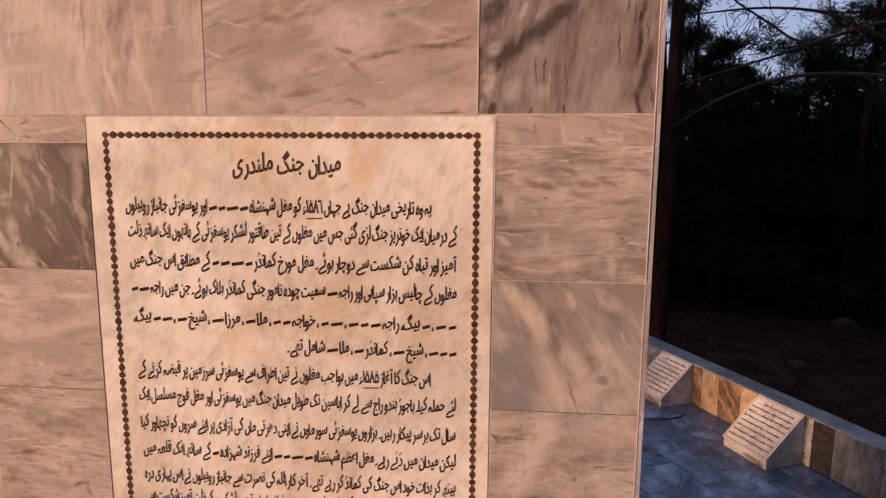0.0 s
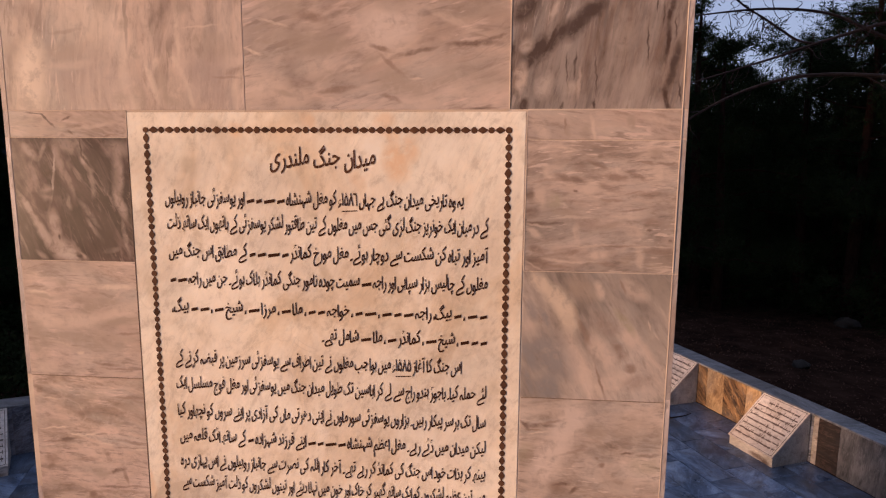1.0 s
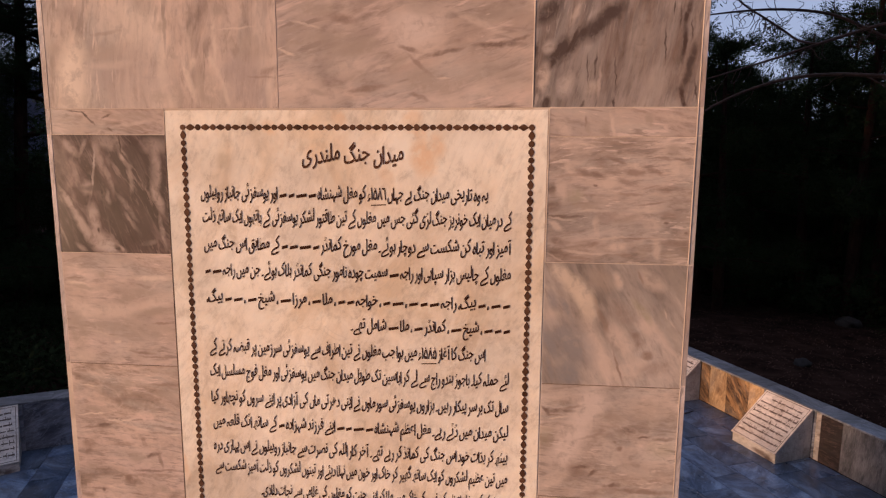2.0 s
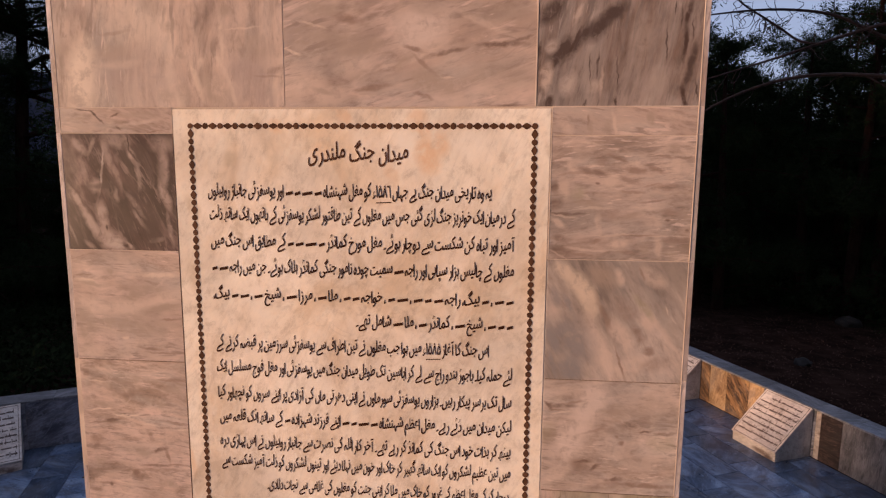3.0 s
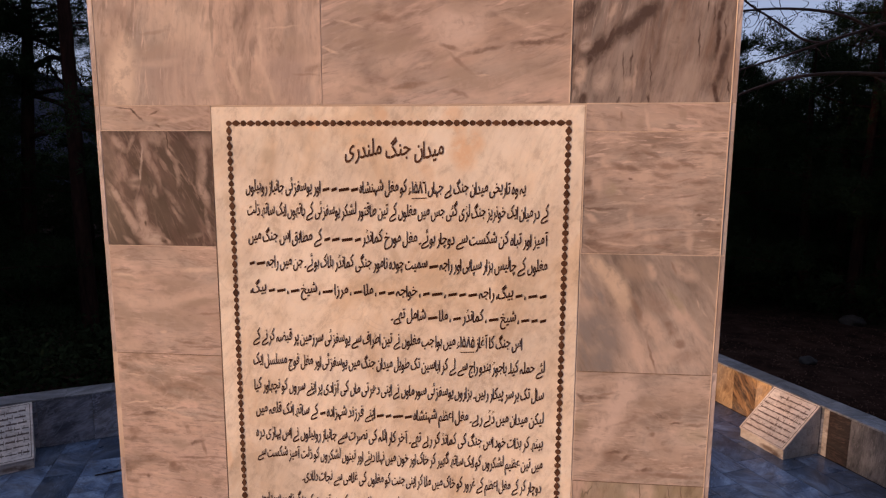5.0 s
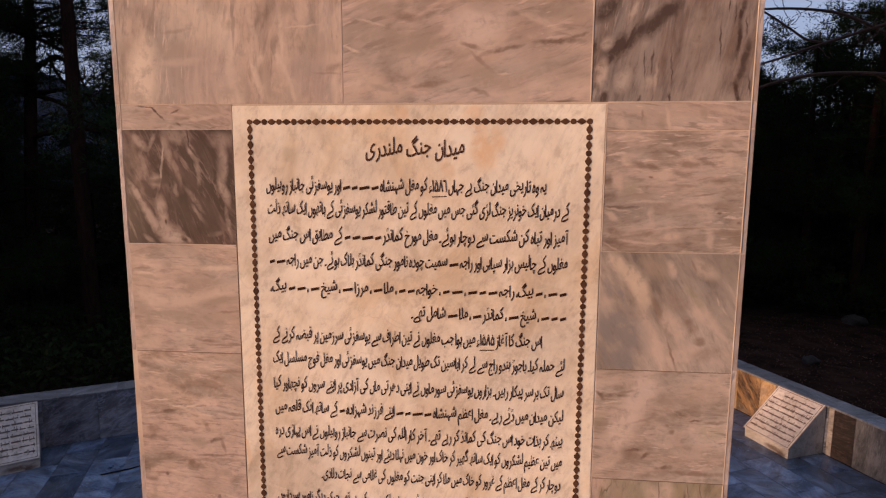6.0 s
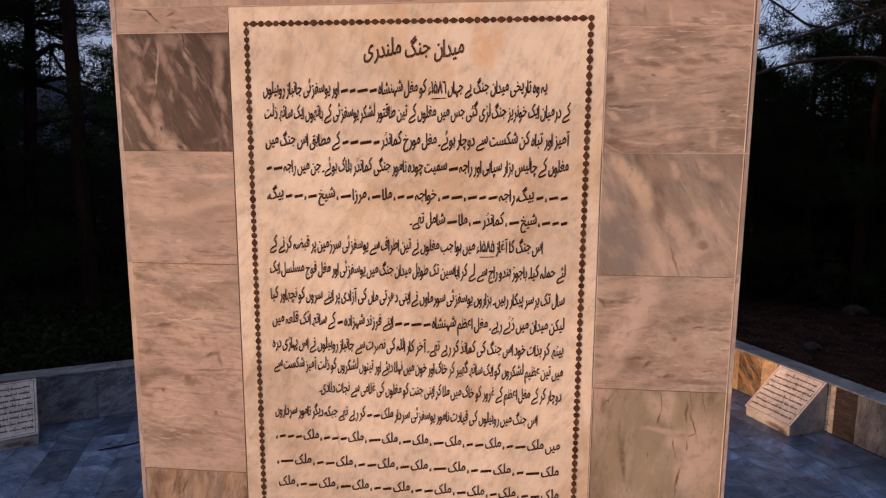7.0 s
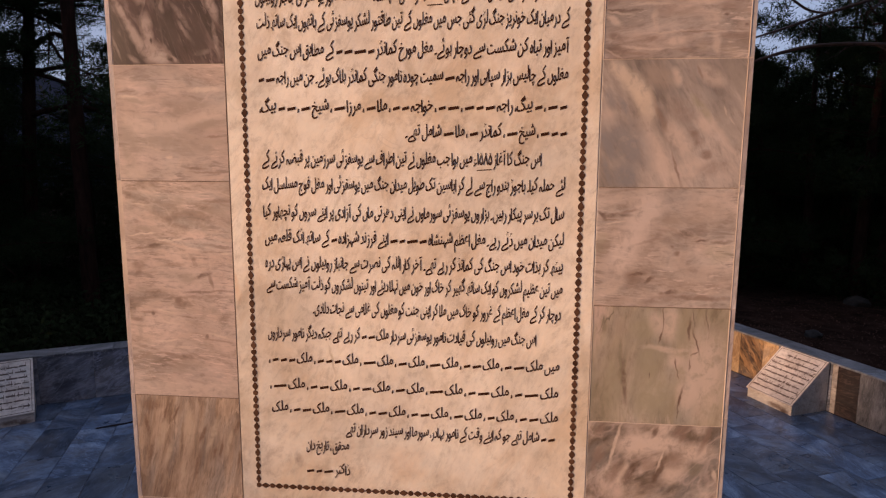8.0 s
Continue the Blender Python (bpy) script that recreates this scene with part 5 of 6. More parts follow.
# beaded border: discs and lozenges in turn, joined by short links
bead_bm = bmesh.new()
bmesh.ops.create_cone(bead_bm, cap_ends=True, segments=12, radius1=0.0077, radius2=0.0070, depth=0.0016, matrix=Matrix.Rotation(radians(90), 4, "X"))
disc_mesh = mesh_of(bead_bm, "border_disc", m_border)
bead_bm = bmesh.new()
shape = [(-0.0136, 0), (-0.0020, 0.0076), (0.0020, 0.0076), (0.0136, 0), (0.0020, -0.0076), (-0.0020, -0.0076)]
back = [bead_bm.verts.new((x, 0.0008, z)) for x, z in shape]
fore = [bead_bm.verts.new((x * 0.94, -0.0008, z * 0.94)) for x, z in shape]
bead_bm.faces.new(back)
bead_bm.faces.new(fore[::-1])
for k in range(6):
    bead_bm.faces.new((back[k], fore[k], fore[(k + 1) % 6], back[(k + 1) % 6]))
bmesh.ops.recalc_face_normals(bead_bm, faces=bead_bm.faces)
lozenge_mesh = mesh_of(bead_bm, "border_lozenge", m_border)
BX0, BX1, BZ0, BZ1 = -0.440, 0.414, 1.515, 2.970


def border_run(p, q, count):
    along = Vector(q) - Vector(p)
    turn = Matrix.Rotation(-math.atan2(along.z, along.x), 4, "Y")
    for k in range(count):
        c = Vector(p) + along * (k / count)
        me, nm = (disc_mesh, "border_disc") if k % 2 == 0 else (lozenge_mesh, "border_lozenge")
        wear = Matrix.Diagonal((1, 1, random.uniform(0.9, 1.12), 1))
        shared(nm, me, slab, Matrix.Translation((c.x - CX, FRONT + 0.0003, c.z - CZ)) @ turn @ wear)


border_run((BX0, 0, BZ1), (BX1, 0, BZ1), 44)
border_run((BX1, 0, BZ1), (BX1, 0, BZ0), 76)
border_run((BX1, 0, BZ0), (BX0, 0, BZ0), 44)
border_run((BX0, 0, BZ0), (BX0, 0, BZ1), 76)

# Urdu letters in their four joined shapes: alone, at a word's end, its start, its middle
SHAPES, DIGITS = {}, "۰۱۲۳۴۵٦۷۸۹"
for chars, first, kind in (
        ("آ", 0xFE81, 2), ("ؤ", 0xFE85, 2), ("ئ", 0xFE89, 4), ("ا", 0xFE8D, 2), ("ب", 0xFE8F, 4), ("ت", 0xFE95, 4),
        ("ثجحخ", 0xFE99, 4), ("دذرز", 0xFEA9, 2), ("سشصضطظعغفق", 0xFEB1, 4), ("لمن", 0xFEDD, 4), ("و", 0xFEED, 2),
        ("پ", 0xFB56, 4), ("ٹ", 0xFB66, 4), ("چ", 0xFB7A, 4), ("ڈ", 0xFB88, 2), ("ڑ", 0xFB8C, 2), ("ک", 0xFB8E, 4),
        ("گ", 0xFB92, 4), ("ں", 0xFB9E, 2), ("ہ", 0xFBA6, 4), ("ھ", 0xFBAA, 4), ("ے", 0xFBAE, 2), ("ی", 0xFBFC, 4)):
    for k, ch in enumerate(chars):
        SHAPES[ch] = (first + k * kind, kind)


def joined(word):
    """The word's joined glyphs, in the order in which they stand from left to right."""
    out = []
    for k, ch in enumerate(word):
        if ch not in SHAPES:
            out.append(ch)
            continue
        code, kind = SHAPES[ch]
        before = k > 0 and word[k - 1] in SHAPES and SHAPES[word[k - 1]][1] == 4
        after = kind == 4 and k + 1 < len(word) and word[k + 1] in SHAPES
        out.append(chr(code + (3 if before and after else 1 if before else 2 if after else 0)))
    text = "".join(out)[::-1]
    digits = [c for c in text if c in DIGITS]
    return "".join(digits.pop() if c in DIGITS else c for c in text)


def glyphs(word):
    cu = bpy.data.curves.new("word", "FONT")
    cu.body, cu.resolution_u, cu.size, cu.offset = joined(word), 3, 1.0, 0.013
    ob = bpy.data.objects.new("word", cu)
    me = ob.to_mesh()
    verts = [(v.co.x, v.co.y) for v in me.vertices]
    faces = [tuple(p.vertices) for p in me.polygons]
    ob.to_mesh_clear()
    bpy.data.objects.remove(ob)
    bpy.data.curves.remove(cu)
    return verts, faces


def bar(word):
    w = 0.205 * len(word) + 0.05
    return [(0, 0.04), (w, 0.14), (w, 0.32), (0, 0.22)], [(0, 1, 2, 3)]


def strokes(word):
    """The word cut into the runs of letters that are written in one stroke."""
    runs, run = [], ""
    for k, ch in enumerate(word):
        run += ch
        joins = ch in SHAPES and SHAPES[ch][1] == 4 and k + 1 < len(word) and word[k + 1] in SHAPES
        number = ch in DIGITS and k + 1 < len(word) and word[k + 1] in DIGITS
        if not joins and not number:
            runs.append(run)
            run = ""
    return runs


def inscription_line(text, x0, x1, z, size, name="text_line"):
    """One line from right to left between x0 and x1 on the slab. Words that begin with # become plain bars of their length."""
    pieces, pen, gap = [], 0.0, 0.30 if size > 0.05 else 0.19
    for word in text.split():
        for run in [word] if word[0] == "#" else strokes(word):
            verts, faces = bar(run[1:]) if run[0] == "#" else glyphs(run)
            if not verts:
                continue
            lo, hi = min(v[0] for v in verts), max(v[0] for v in verts)
            number = any(ch in DIGITS for ch in run)
            if run[0] != "#" and not number:      # each stroke falls to the line at its left end, as in hanging script
                slope = min(0.24, 0.22 / max(0.2, hi - lo))
                verts = [(vx, vy + slope * (vx - lo) - 0.06) for vx, vy in verts]
            if number:                            # a stroke under each year
                verts = verts + [(lo, -0.34), (hi, -0.30), (hi, -0.24), (lo, -0.28)]
                faces = faces + [tuple(range(len(verts) - 4, len(verts)))]
            pieces.append((verts, faces, pen - hi))
            pen -= hi - lo + 0.03
        pen -= gap - 0.03 if word[0] != "#" else gap + 0.06
    total = -pen - gap
    sx = (x1 - x0) / total
    all_v, all_f = [], []
    for verts, faces, shift in pieces:
        base = len(all_v)
        all_v += [(x1 + (vx + shift) * sx - CX, 0.0, z + vy * size * 0.94 - CZ) for vx, vy in verts]
        all_f += [tuple(base + i for i in f) for f in faces]
    me = bpy.data.meshes.new(name)
    me.from_pydata(all_v, [], all_f)
    me.materials.append(m_title if size > 0.05 else m_ink)
    ob = new(name, me)
    ob.parent = slab
    ob.location = (0, FRONT - 0.0004, 0)
    return ob


LINES = [
    ("میدان جنگ ملندری", -0.140, 0.110, 2.886, 0.0620),
    ("یہ وہ تاریخی میدان جنگ ہے جہاں ۱۵۸٦ء کو مغل شہنشاہ #abcd #abcdef #abc #abcd اور یوسفزئی جانباز روہیلوں", -0.402, 0.314, 2.797, 0.0460),
    ("کے درمیان ایک خونریز جنگ لڑی گئی جس میں مغلوں کے تین طاقتور لشکر یوسفزئی کے ہاتھوں ایک ساتھ ذلت", -0.400, 0.372, 2.737, 0.0460),
    ("آمیز اور تباہ کن شکست سے دوچار ہوئے۔ مغل مورخ کمانڈر #abc #abcdef #abcd #abc کے مطابق اس جنگ میں", -0.400, 0.372, 2.669, 0.0460),
    ("مغلوں کے چالیس ہزار سپاہی اور راجہ #abcde سمیت چودہ نامور جنگی کمانڈر ہلاک ہوئے۔ جن میں راجہ #abcde #abc", -0.401, 0.372, 2.603, 0.0460),
    ("#abc #abcd ، #abc بیگ، راجہ #abcd #abc #abcd ، #abcde #abc ، خواجہ #abc #abc ، ملا #abcd ، مرزا #abcde ، شیخ #abcd ، #abcd #abc بیگ،", -0.400, 0.372, 2.532, 0.0443),
    ("#abc #abc #abcd ، شیخ #abcde ، کمانڈر #abcd ، ملا #abcde شامل تھے۔", -0.025, 0.373, 2.469, 0.0443),
    ("اس جنگ کا آغاز ۱۵۸۵ء میں ہوا جب مغلوں نے تین اطراف سے یوسفزئی سرزمین پر قبضہ کرنے کے", -0.398, 0.314, 2.401, 0.0460),
    ("لئے حملہ کیا۔ باجوڑ ہندو راج سے لے کر اباسین تک طویل میدان جنگ میں یوسفزئی اور مغل فوج مسلسل ایک", -0.400, 0.373, 2.336, 0.0451),
    ("سال تک برسر پیکار رہیں۔ ہزاروں یوسفزئی سورماوں نے اپنی دھرتی ماں کی آزادی پر اپنے سروں کو نچھاور کیا", -0.400, 0.373, 2.265, 0.0451),
    ("لیکن میدان میں ڈٹے رہے۔ مغل اعظم شہنشاہ #abcd #abcdef #abc #abcd اپنے فرزند شہزادہ #abc کے ساتھ اٹک قلعہ میں", -0.398, 0.374, 2.198, 0.0451),
    ("بیٹھ کر بذات خود اس جنگ کی کمانڈ کر رہے تھے۔ آخر کار اللہ کی نصرت سے جانباز روہیلوں نے اس پہاڑی درہ", -0.400, 0.374, 2.132, 0.0451),
    ("میں تین عظیم لشکروں کو ایک ساتھ گھیر کر خاک اور خون میں نہلا دیئے اور تینوں لشکروں کو ذلت آمیز شکست سے", -0.398, 0.375, 2.074, 0.0443),
    ("دوچار کر کے مغل اعظم کے غرور کو خاک میں ملا کر اپنی جنت کو مغلوں کی غلامی سے نجات دلادی۔", -0.274, 0.373, 2.011, 0.0443),
    ("اس جنگ میں روہیلوں کی قیادت نامور یوسفزئی سردار ملک #abcd #abc کر رہے تھے جبکہ دیگر نامور سرداروں", -0.399, 0.313, 1.942, 0.0434),
    ("میں ملک #abcde #abc ، ملک #abcd #abc ، ملک #abcde ، ملک #abcd ، ملک #abcdef ، ملک #abc #abc #abc ، ملک #abc #abc #abc ،", -0.399, 0.374, 1.872, 0.0426),
    ("ملک #abcdef #abc ، ملک #abcde #abc ، ملک #abcdef ، ملک #abcd ، ملک #abcd #abc ، ملک #abcd #abc ، ملک #abcdef ،", -0.398, 0.373, 1.799, 0.0426),
    ("ملک #abcd #abc ، ملک #abc ، ملک #abcd ، ملک #abcd #abc ، ملک #abcd #abc ، ملک #abcde ، ملک #abcd #abc ، ملک", -0.395, 0.374, 1.733, 0.0426),
    ("#abcd #abc شامل تھے جو کہ اپنے وقت کے نامور بہادر، سورما اور سیند زور سرداران تھے", -0.190, 0.368, 1.679, 0.0426),
    ("محقق ، تاریخ دان", -0.301, -0.182, 1.628, 0.0426),
    ("ڈاکٹر #abcde #abc #abcd", -0.303, -0.181, 1.559, 0.0407),
]
for text, x0, x1, z, size in LINES:
    inscription_line(text, x0, x1, z, size)


# ---- trees ----
def needle_cloud(bm, c, size, count, rnd):
    """A tuft of needle blades round c."""
    for _ in range(count * 2):
        d = Vector((rnd.gauss(0, 1), rnd.gauss(0, 1), rnd.gauss(0.25, 0.8))).normalized()
        s = d.cross(Vector((rnd.random(), rnd.random(), rnd.random() + 0.1))).normalized() * size * 0.045
        p = c + d * size * rnd.uniform(0.0, 0.85)
        q = p + (d + Vector((rnd.gauss(0, 0.45), rnd.gauss(0, 0.45), rnd.gauss(0, 0.45)))).normalized() * size * rnd.uniform(0.3, 0.45)
        bm.faces.new((bm.verts.new(p - s), bm.verts.new(p + s), bm.verts.new(q)))


def pine(seed, height, low, spread, bushy):
    rnd = random.Random(seed)
    thing = empty("pine_tree")
    lean = Vector((rnd.uniform(-0.04, 0.04), rnd.uniform(-0.04, 0.04), 0))
    stem = lambda f: Vector((0.12 * math.sin(3 * f + seed), 0.12 * math.cos(2.3 * f + seed), 0)) * f + lean * height * f + Vector((0, 0, height * f - 0.3 * (1 - f)))
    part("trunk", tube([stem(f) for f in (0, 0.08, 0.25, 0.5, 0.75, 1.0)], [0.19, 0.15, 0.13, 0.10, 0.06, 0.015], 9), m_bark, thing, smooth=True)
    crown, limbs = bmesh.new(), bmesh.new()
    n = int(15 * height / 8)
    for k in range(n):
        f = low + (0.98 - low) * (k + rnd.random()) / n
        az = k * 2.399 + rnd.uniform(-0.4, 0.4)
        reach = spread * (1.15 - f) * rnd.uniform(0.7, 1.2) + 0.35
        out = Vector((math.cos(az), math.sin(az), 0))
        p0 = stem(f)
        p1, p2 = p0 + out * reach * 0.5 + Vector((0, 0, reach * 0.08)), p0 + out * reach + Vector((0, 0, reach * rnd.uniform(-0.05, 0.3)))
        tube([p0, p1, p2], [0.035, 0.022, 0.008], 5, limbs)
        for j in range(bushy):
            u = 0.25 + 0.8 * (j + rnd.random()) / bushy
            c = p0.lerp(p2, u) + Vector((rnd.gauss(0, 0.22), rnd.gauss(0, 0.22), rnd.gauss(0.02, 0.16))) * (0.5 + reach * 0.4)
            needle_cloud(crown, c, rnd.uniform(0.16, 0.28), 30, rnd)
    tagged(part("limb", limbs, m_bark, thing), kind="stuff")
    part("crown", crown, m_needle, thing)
    return tagged(thing, "dark pine with a needled crown; those out of view are added for shade", "pine tree", "pines round the court")


def standing(x, y):
    return ground_height(x, y) - 0.05


kinds = [pine(3, 7.0, 0.06, 2.4, 40), pine(8, 9.0, 0.08, 2.6, 42), pine(15, 11.0, 0.10, 3.0, 44), pine(21, 8.5, 0.30, 2.6, 26), pine(33, 15.0, 0.52, 3.0, 30)]
rnd = random.Random(5)
spots = [(5.3, 13.5, 0, 1.08), (4.5, 14.2, 0, 0.98), (10.6, 13.5, 2, 0.8), (8.04, 14.0, 0, 0.98), (11.6, 16.0, 2, 0.95), (6.9, 17.6, 0, 1.0), (9.6, 16.6, 1, 0.85), (7.0, 15.8, 1, 0.72), (8.6, 17.5, 0, 0.86), (10.2, 15.0, 1, 0.9), (11.2, 12.6, 2, 0.95), (13.5, 14.2, 2, 1.0),
         (9.4, 20.0, 0, 0.95), (12.4, 18.0, 0, 0.9), (15.5, 17.0, 2, 0.9), (3.4, 14.5, 2, 0.9), (6.0, 19.5, 1, 0.75), (14.0, 10.5, 1, 1.0),
         (-5.0, 11.6, 3, 1.05), (-5.6, 10.6, 1, 1.1), (-7.2, 13.5, 2, 1.0), (-6.4, 14.8, 2, 1.0), (-7.56, 8.96, 4, 1.0), (-13.1, 10.6, 0, 1.0), (-9.48, 8.63, 0, 0.88), (-10.15, 9.25, 2, 0.85), (-12.6, 11.9, 2, 0.8), (-9.3, 9.2, 1, 0.45), (-11.6, 11.6, 0, 0.8), (-10.6, 9.9, 1, 0.8), (-11.0, 12.6, 0, 0.74), (-9.8, 12.3, 1, 0.52), (-7.64, 11.3, 1, 0.9), (-12.4, 12.4, 1, 0.7),
         (-3.6, 13.8, 1, 1.0), (-8.6, 16.4, 2, 1.0), (-12.0, 14.6, 1, 0.50), (-8.0, 18.5, 1, 1.1), (-10.0, 19.8, 2, 1.0), (-13.0, 13.9, 0, 0.60), (-5.2, 18.0, 2, 1.0)]
SWING = Matrix.Rotation(radians(-6.5), 2)


def bearing(x, y):
    """Degrees to the left of straight ahead, from the middle of the court's near side."""
    return math.degrees(math.atan2(0.2 - x, y + 1.5))


for row in range(34):                       # the wood on the sunset side, and the rest of the ring, thinner
    # the end that is out of view is added to screen the low sun
    screen = Vector((-12.0 - rnd.random() * 7, 0.7 + row * 0.64 + rnd.random()))
    screen, kind, grow = SWING @ screen, rnd.randrange(3), rnd.uniform(0.95, 1.25)
    if not 33 < bearing(*screen) < 48:
        spots.append((*screen, kind, grow))
# unseen pines added to keep the low sun off the far wall and wood
spots += [(*(SWING @ Vector((-17.5 - 0.9 * (k % 3), -6.4 + 0.95 * k))), 3 if k < 4 else 2, 1.1) for k in range(1, 9)] + [(-18.1, -5.2, 4, 1.0)]
# small pines out of view, added only to shade the east wall's near end
spots += [(-17.5, -5.90, 0, 0.72), (-16.12, -5.32, 0, 0.6), (-18.58, -6.18, 0, 0.66), (-19.19, -6.6, 1, 0.52), (-16.8, -5.5, 1, 0.46), (-17.2, -6.9, 0, 0.5)]
for row in range(40):
    t = radians(10 + row * 4.1 + rnd.uniform(-1.5, 1.5))
    r = rnd.uniform(22, 34)
    x, y, kind, grow = r * math.cos(t), 1 + r * math.sin(t), rnd.randrange(3), rnd.uniform(0.75, 1.0) if 0.6 < t < 1.6 else rnd.uniform(0.9, 1.2)
    if not 34 < bearing(x, y) < 46:
        spots.append((x, y, kind, grow))
# unseen pines added on the near side to dim the sky's light
for row in range(30):
    t = radians(232 + row * 5.4 + rnd.uniform(-2, 2))
    r = rnd.uniform(13, 18)
    spots.append((r * math.cos(t), 1 + r * math.sin(t), 2, rnd.uniform(1.0, 1.35)))
spots += [(8.75, 13.2, 3, 1.0), (9.38, 16.0, 1, 0.88), (8.21, 16.0, 0, 0.90), (7.13, 15.0, 0, 0.82), (7.7, 18.0, 1, 0.76), (9.0, 14.2, 0, 1.0), (5.75, 13.2, 0, 0.93), (9.35, 13.3, 3, 0.96), (9.1, 13.6, 3, 0.9),
          (-11.6, 9.9, 2, 0.95), (-11.0, 9.3, 1, 0.9)]
for k, (x, y, kind, grow) in enumerate(spots):
    aim, away = math.degrees(math.atan2(x, y + 1.4)), math.hypot(x, y + 1.4)
    if kind != 4 and abs(aim + 39.2) < math.degrees(math.atan(0.6 / away)) + 0.2:
        continue                            # a break in the wood through which the sky shows
    m = Matrix.Translation((x, y, standing(x, y))) @ Matrix.Rotation(k * 1.9, 4, "Z") @ Matrix.Scale(grow, 4)
    copy_thing(kinds[kind], m)
for ob, (x, y) in zip(kinds, ((16.5, 20.5), (-15.5, 22.0), (18.0, 13.0), (-10.0, 22.5), (3.42, 9.4))):
    ob.matrix_basis = Matrix.Translation((x, y, standing(x, y)))

# undergrowth that closes the foot of the wood
bm = bmesh.new()
rnd = random.Random(9)
for k in range(3400):
    t = radians(rnd.uniform(14, 166))
    r = rnd.uniform(14.5, 26)
    x, y = r * math.cos(t), 1 + r * math.sin(t)
    c = Vector((x, y, ground_height(x, y) + rnd.uniform(0.0, 1.0) ** 1.3 * (0.5 + 0.30 * (r - 13))))
    for _ in range(44):
        d = Vector((rnd.gauss(0, 1), rnd.gauss(0, 1), rnd.gauss(0.2, 0.8))).normalized()
        s = d.cross(Vector((rnd.random(), rnd.random(), 0.3))).normalized() * rnd.uniform(0.025, 0.05)
        p = c + d * rnd.uniform(0.05, 0.65)
        q = p + (d + Vector((rnd.gauss(0, 0.8), rnd.gauss(0, 0.8), rnd.gauss(0, 0.6)))).normalized() * rnd.uniform(0.08, 0.18)
        bm.faces.new((bm.verts.new(p), bm.verts.new((p + q) / 2 + s), bm.verts.new(q), bm.verts.new((p + q) / 2 - s)))
for k in range(900):                         # and low scrub added to darken the earth behind the far wall
    t, r = radians(rnd.uniform(112, 158)), rnd.uniform(7.4, 14.5)
    x, y = r * math.cos(t), 1 + r * math.sin(t)
    if (Vector((x, y, 0)) - L0).dot(Vector((-eL.y, eL.x, 0))) < 0.9:
        continue
    c = Vector((x, y, ground_height(x, y) + rnd.uniform(0.0, 0.3)))
    for _ in range(40):
        d = Vector((rnd.gauss(0, 1), rnd.gauss(0, 1), rnd.gauss(0.2, 0.6))).normalized()
        s = d.cross(Vector((rnd.random(), rnd.random(), 0.3))).normalized() * rnd.uniform(0.02, 0.04)
        p = c + d * rnd.uniform(0.05, 0.42)
        q = p + (d + Vector((rnd.gauss(0, 0.8), rnd.gauss(0, 0.8), rnd.gauss(0, 0.6)))).normalized() * rnd.uniform(0.06, 0.14)
        bm.faces.new((bm.verts.new(p), bm.verts.new((p + q) / 2 + s), bm.verts.new(q), bm.verts.new((p + q) / 2 - s)))
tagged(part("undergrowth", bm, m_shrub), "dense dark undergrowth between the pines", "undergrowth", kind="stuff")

# the closed wood further down the slope
bm = bmesh.new()
rnd = random.Random(14)
for k in range(6200):
    t = radians(rnd.uniform(2, 178))
    r = rnd.uniform(27, 42)
    if 127 < math.degrees(t) < 137 and rnd.random() < 0.75:      # a clearing towards the hill
        continue
    crest = 6.4 + 2.2 * noise.noise((t * 7.0, 0.5, 2.0)) + 1.6 * noise.noise((t * 23.0, 1.5, 4.0)) + 0.02 * r
    base = ground_height(r * math.cos(t), 1 + r * math.sin(t))
    f = rnd.random()
    c = Vector((r * math.cos(t), 1 + r * math.sin(t), base + (crest - base) * f ** 0.8))
    for _ in range(48):
        d = Vector((rnd.gauss(0, 1), rnd.gauss(0, 1), rnd.gauss(0.2, 0.8))).normalized()
        s0 = d.cross(Vector((rnd.random(), rnd.random(), 0.3))).normalized() * rnd.uniform(0.03, 0.055)
        p = c + d * rnd.uniform(0.0, 1.1)
        q = p + (d + Vector((rnd.gauss(0, 0.6), rnd.gauss(0, 0.6), rnd.gauss(0, 0.6)))).normalized() * rnd.uniform(0.2, 0.45)
        bm.faces.new((bm.verts.new(p), bm.verts.new((p + q) / 2 + s0), bm.verts.new(q), bm.verts.new((p + q) / 2 - s0)))
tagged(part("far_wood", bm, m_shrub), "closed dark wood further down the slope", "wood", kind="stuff")

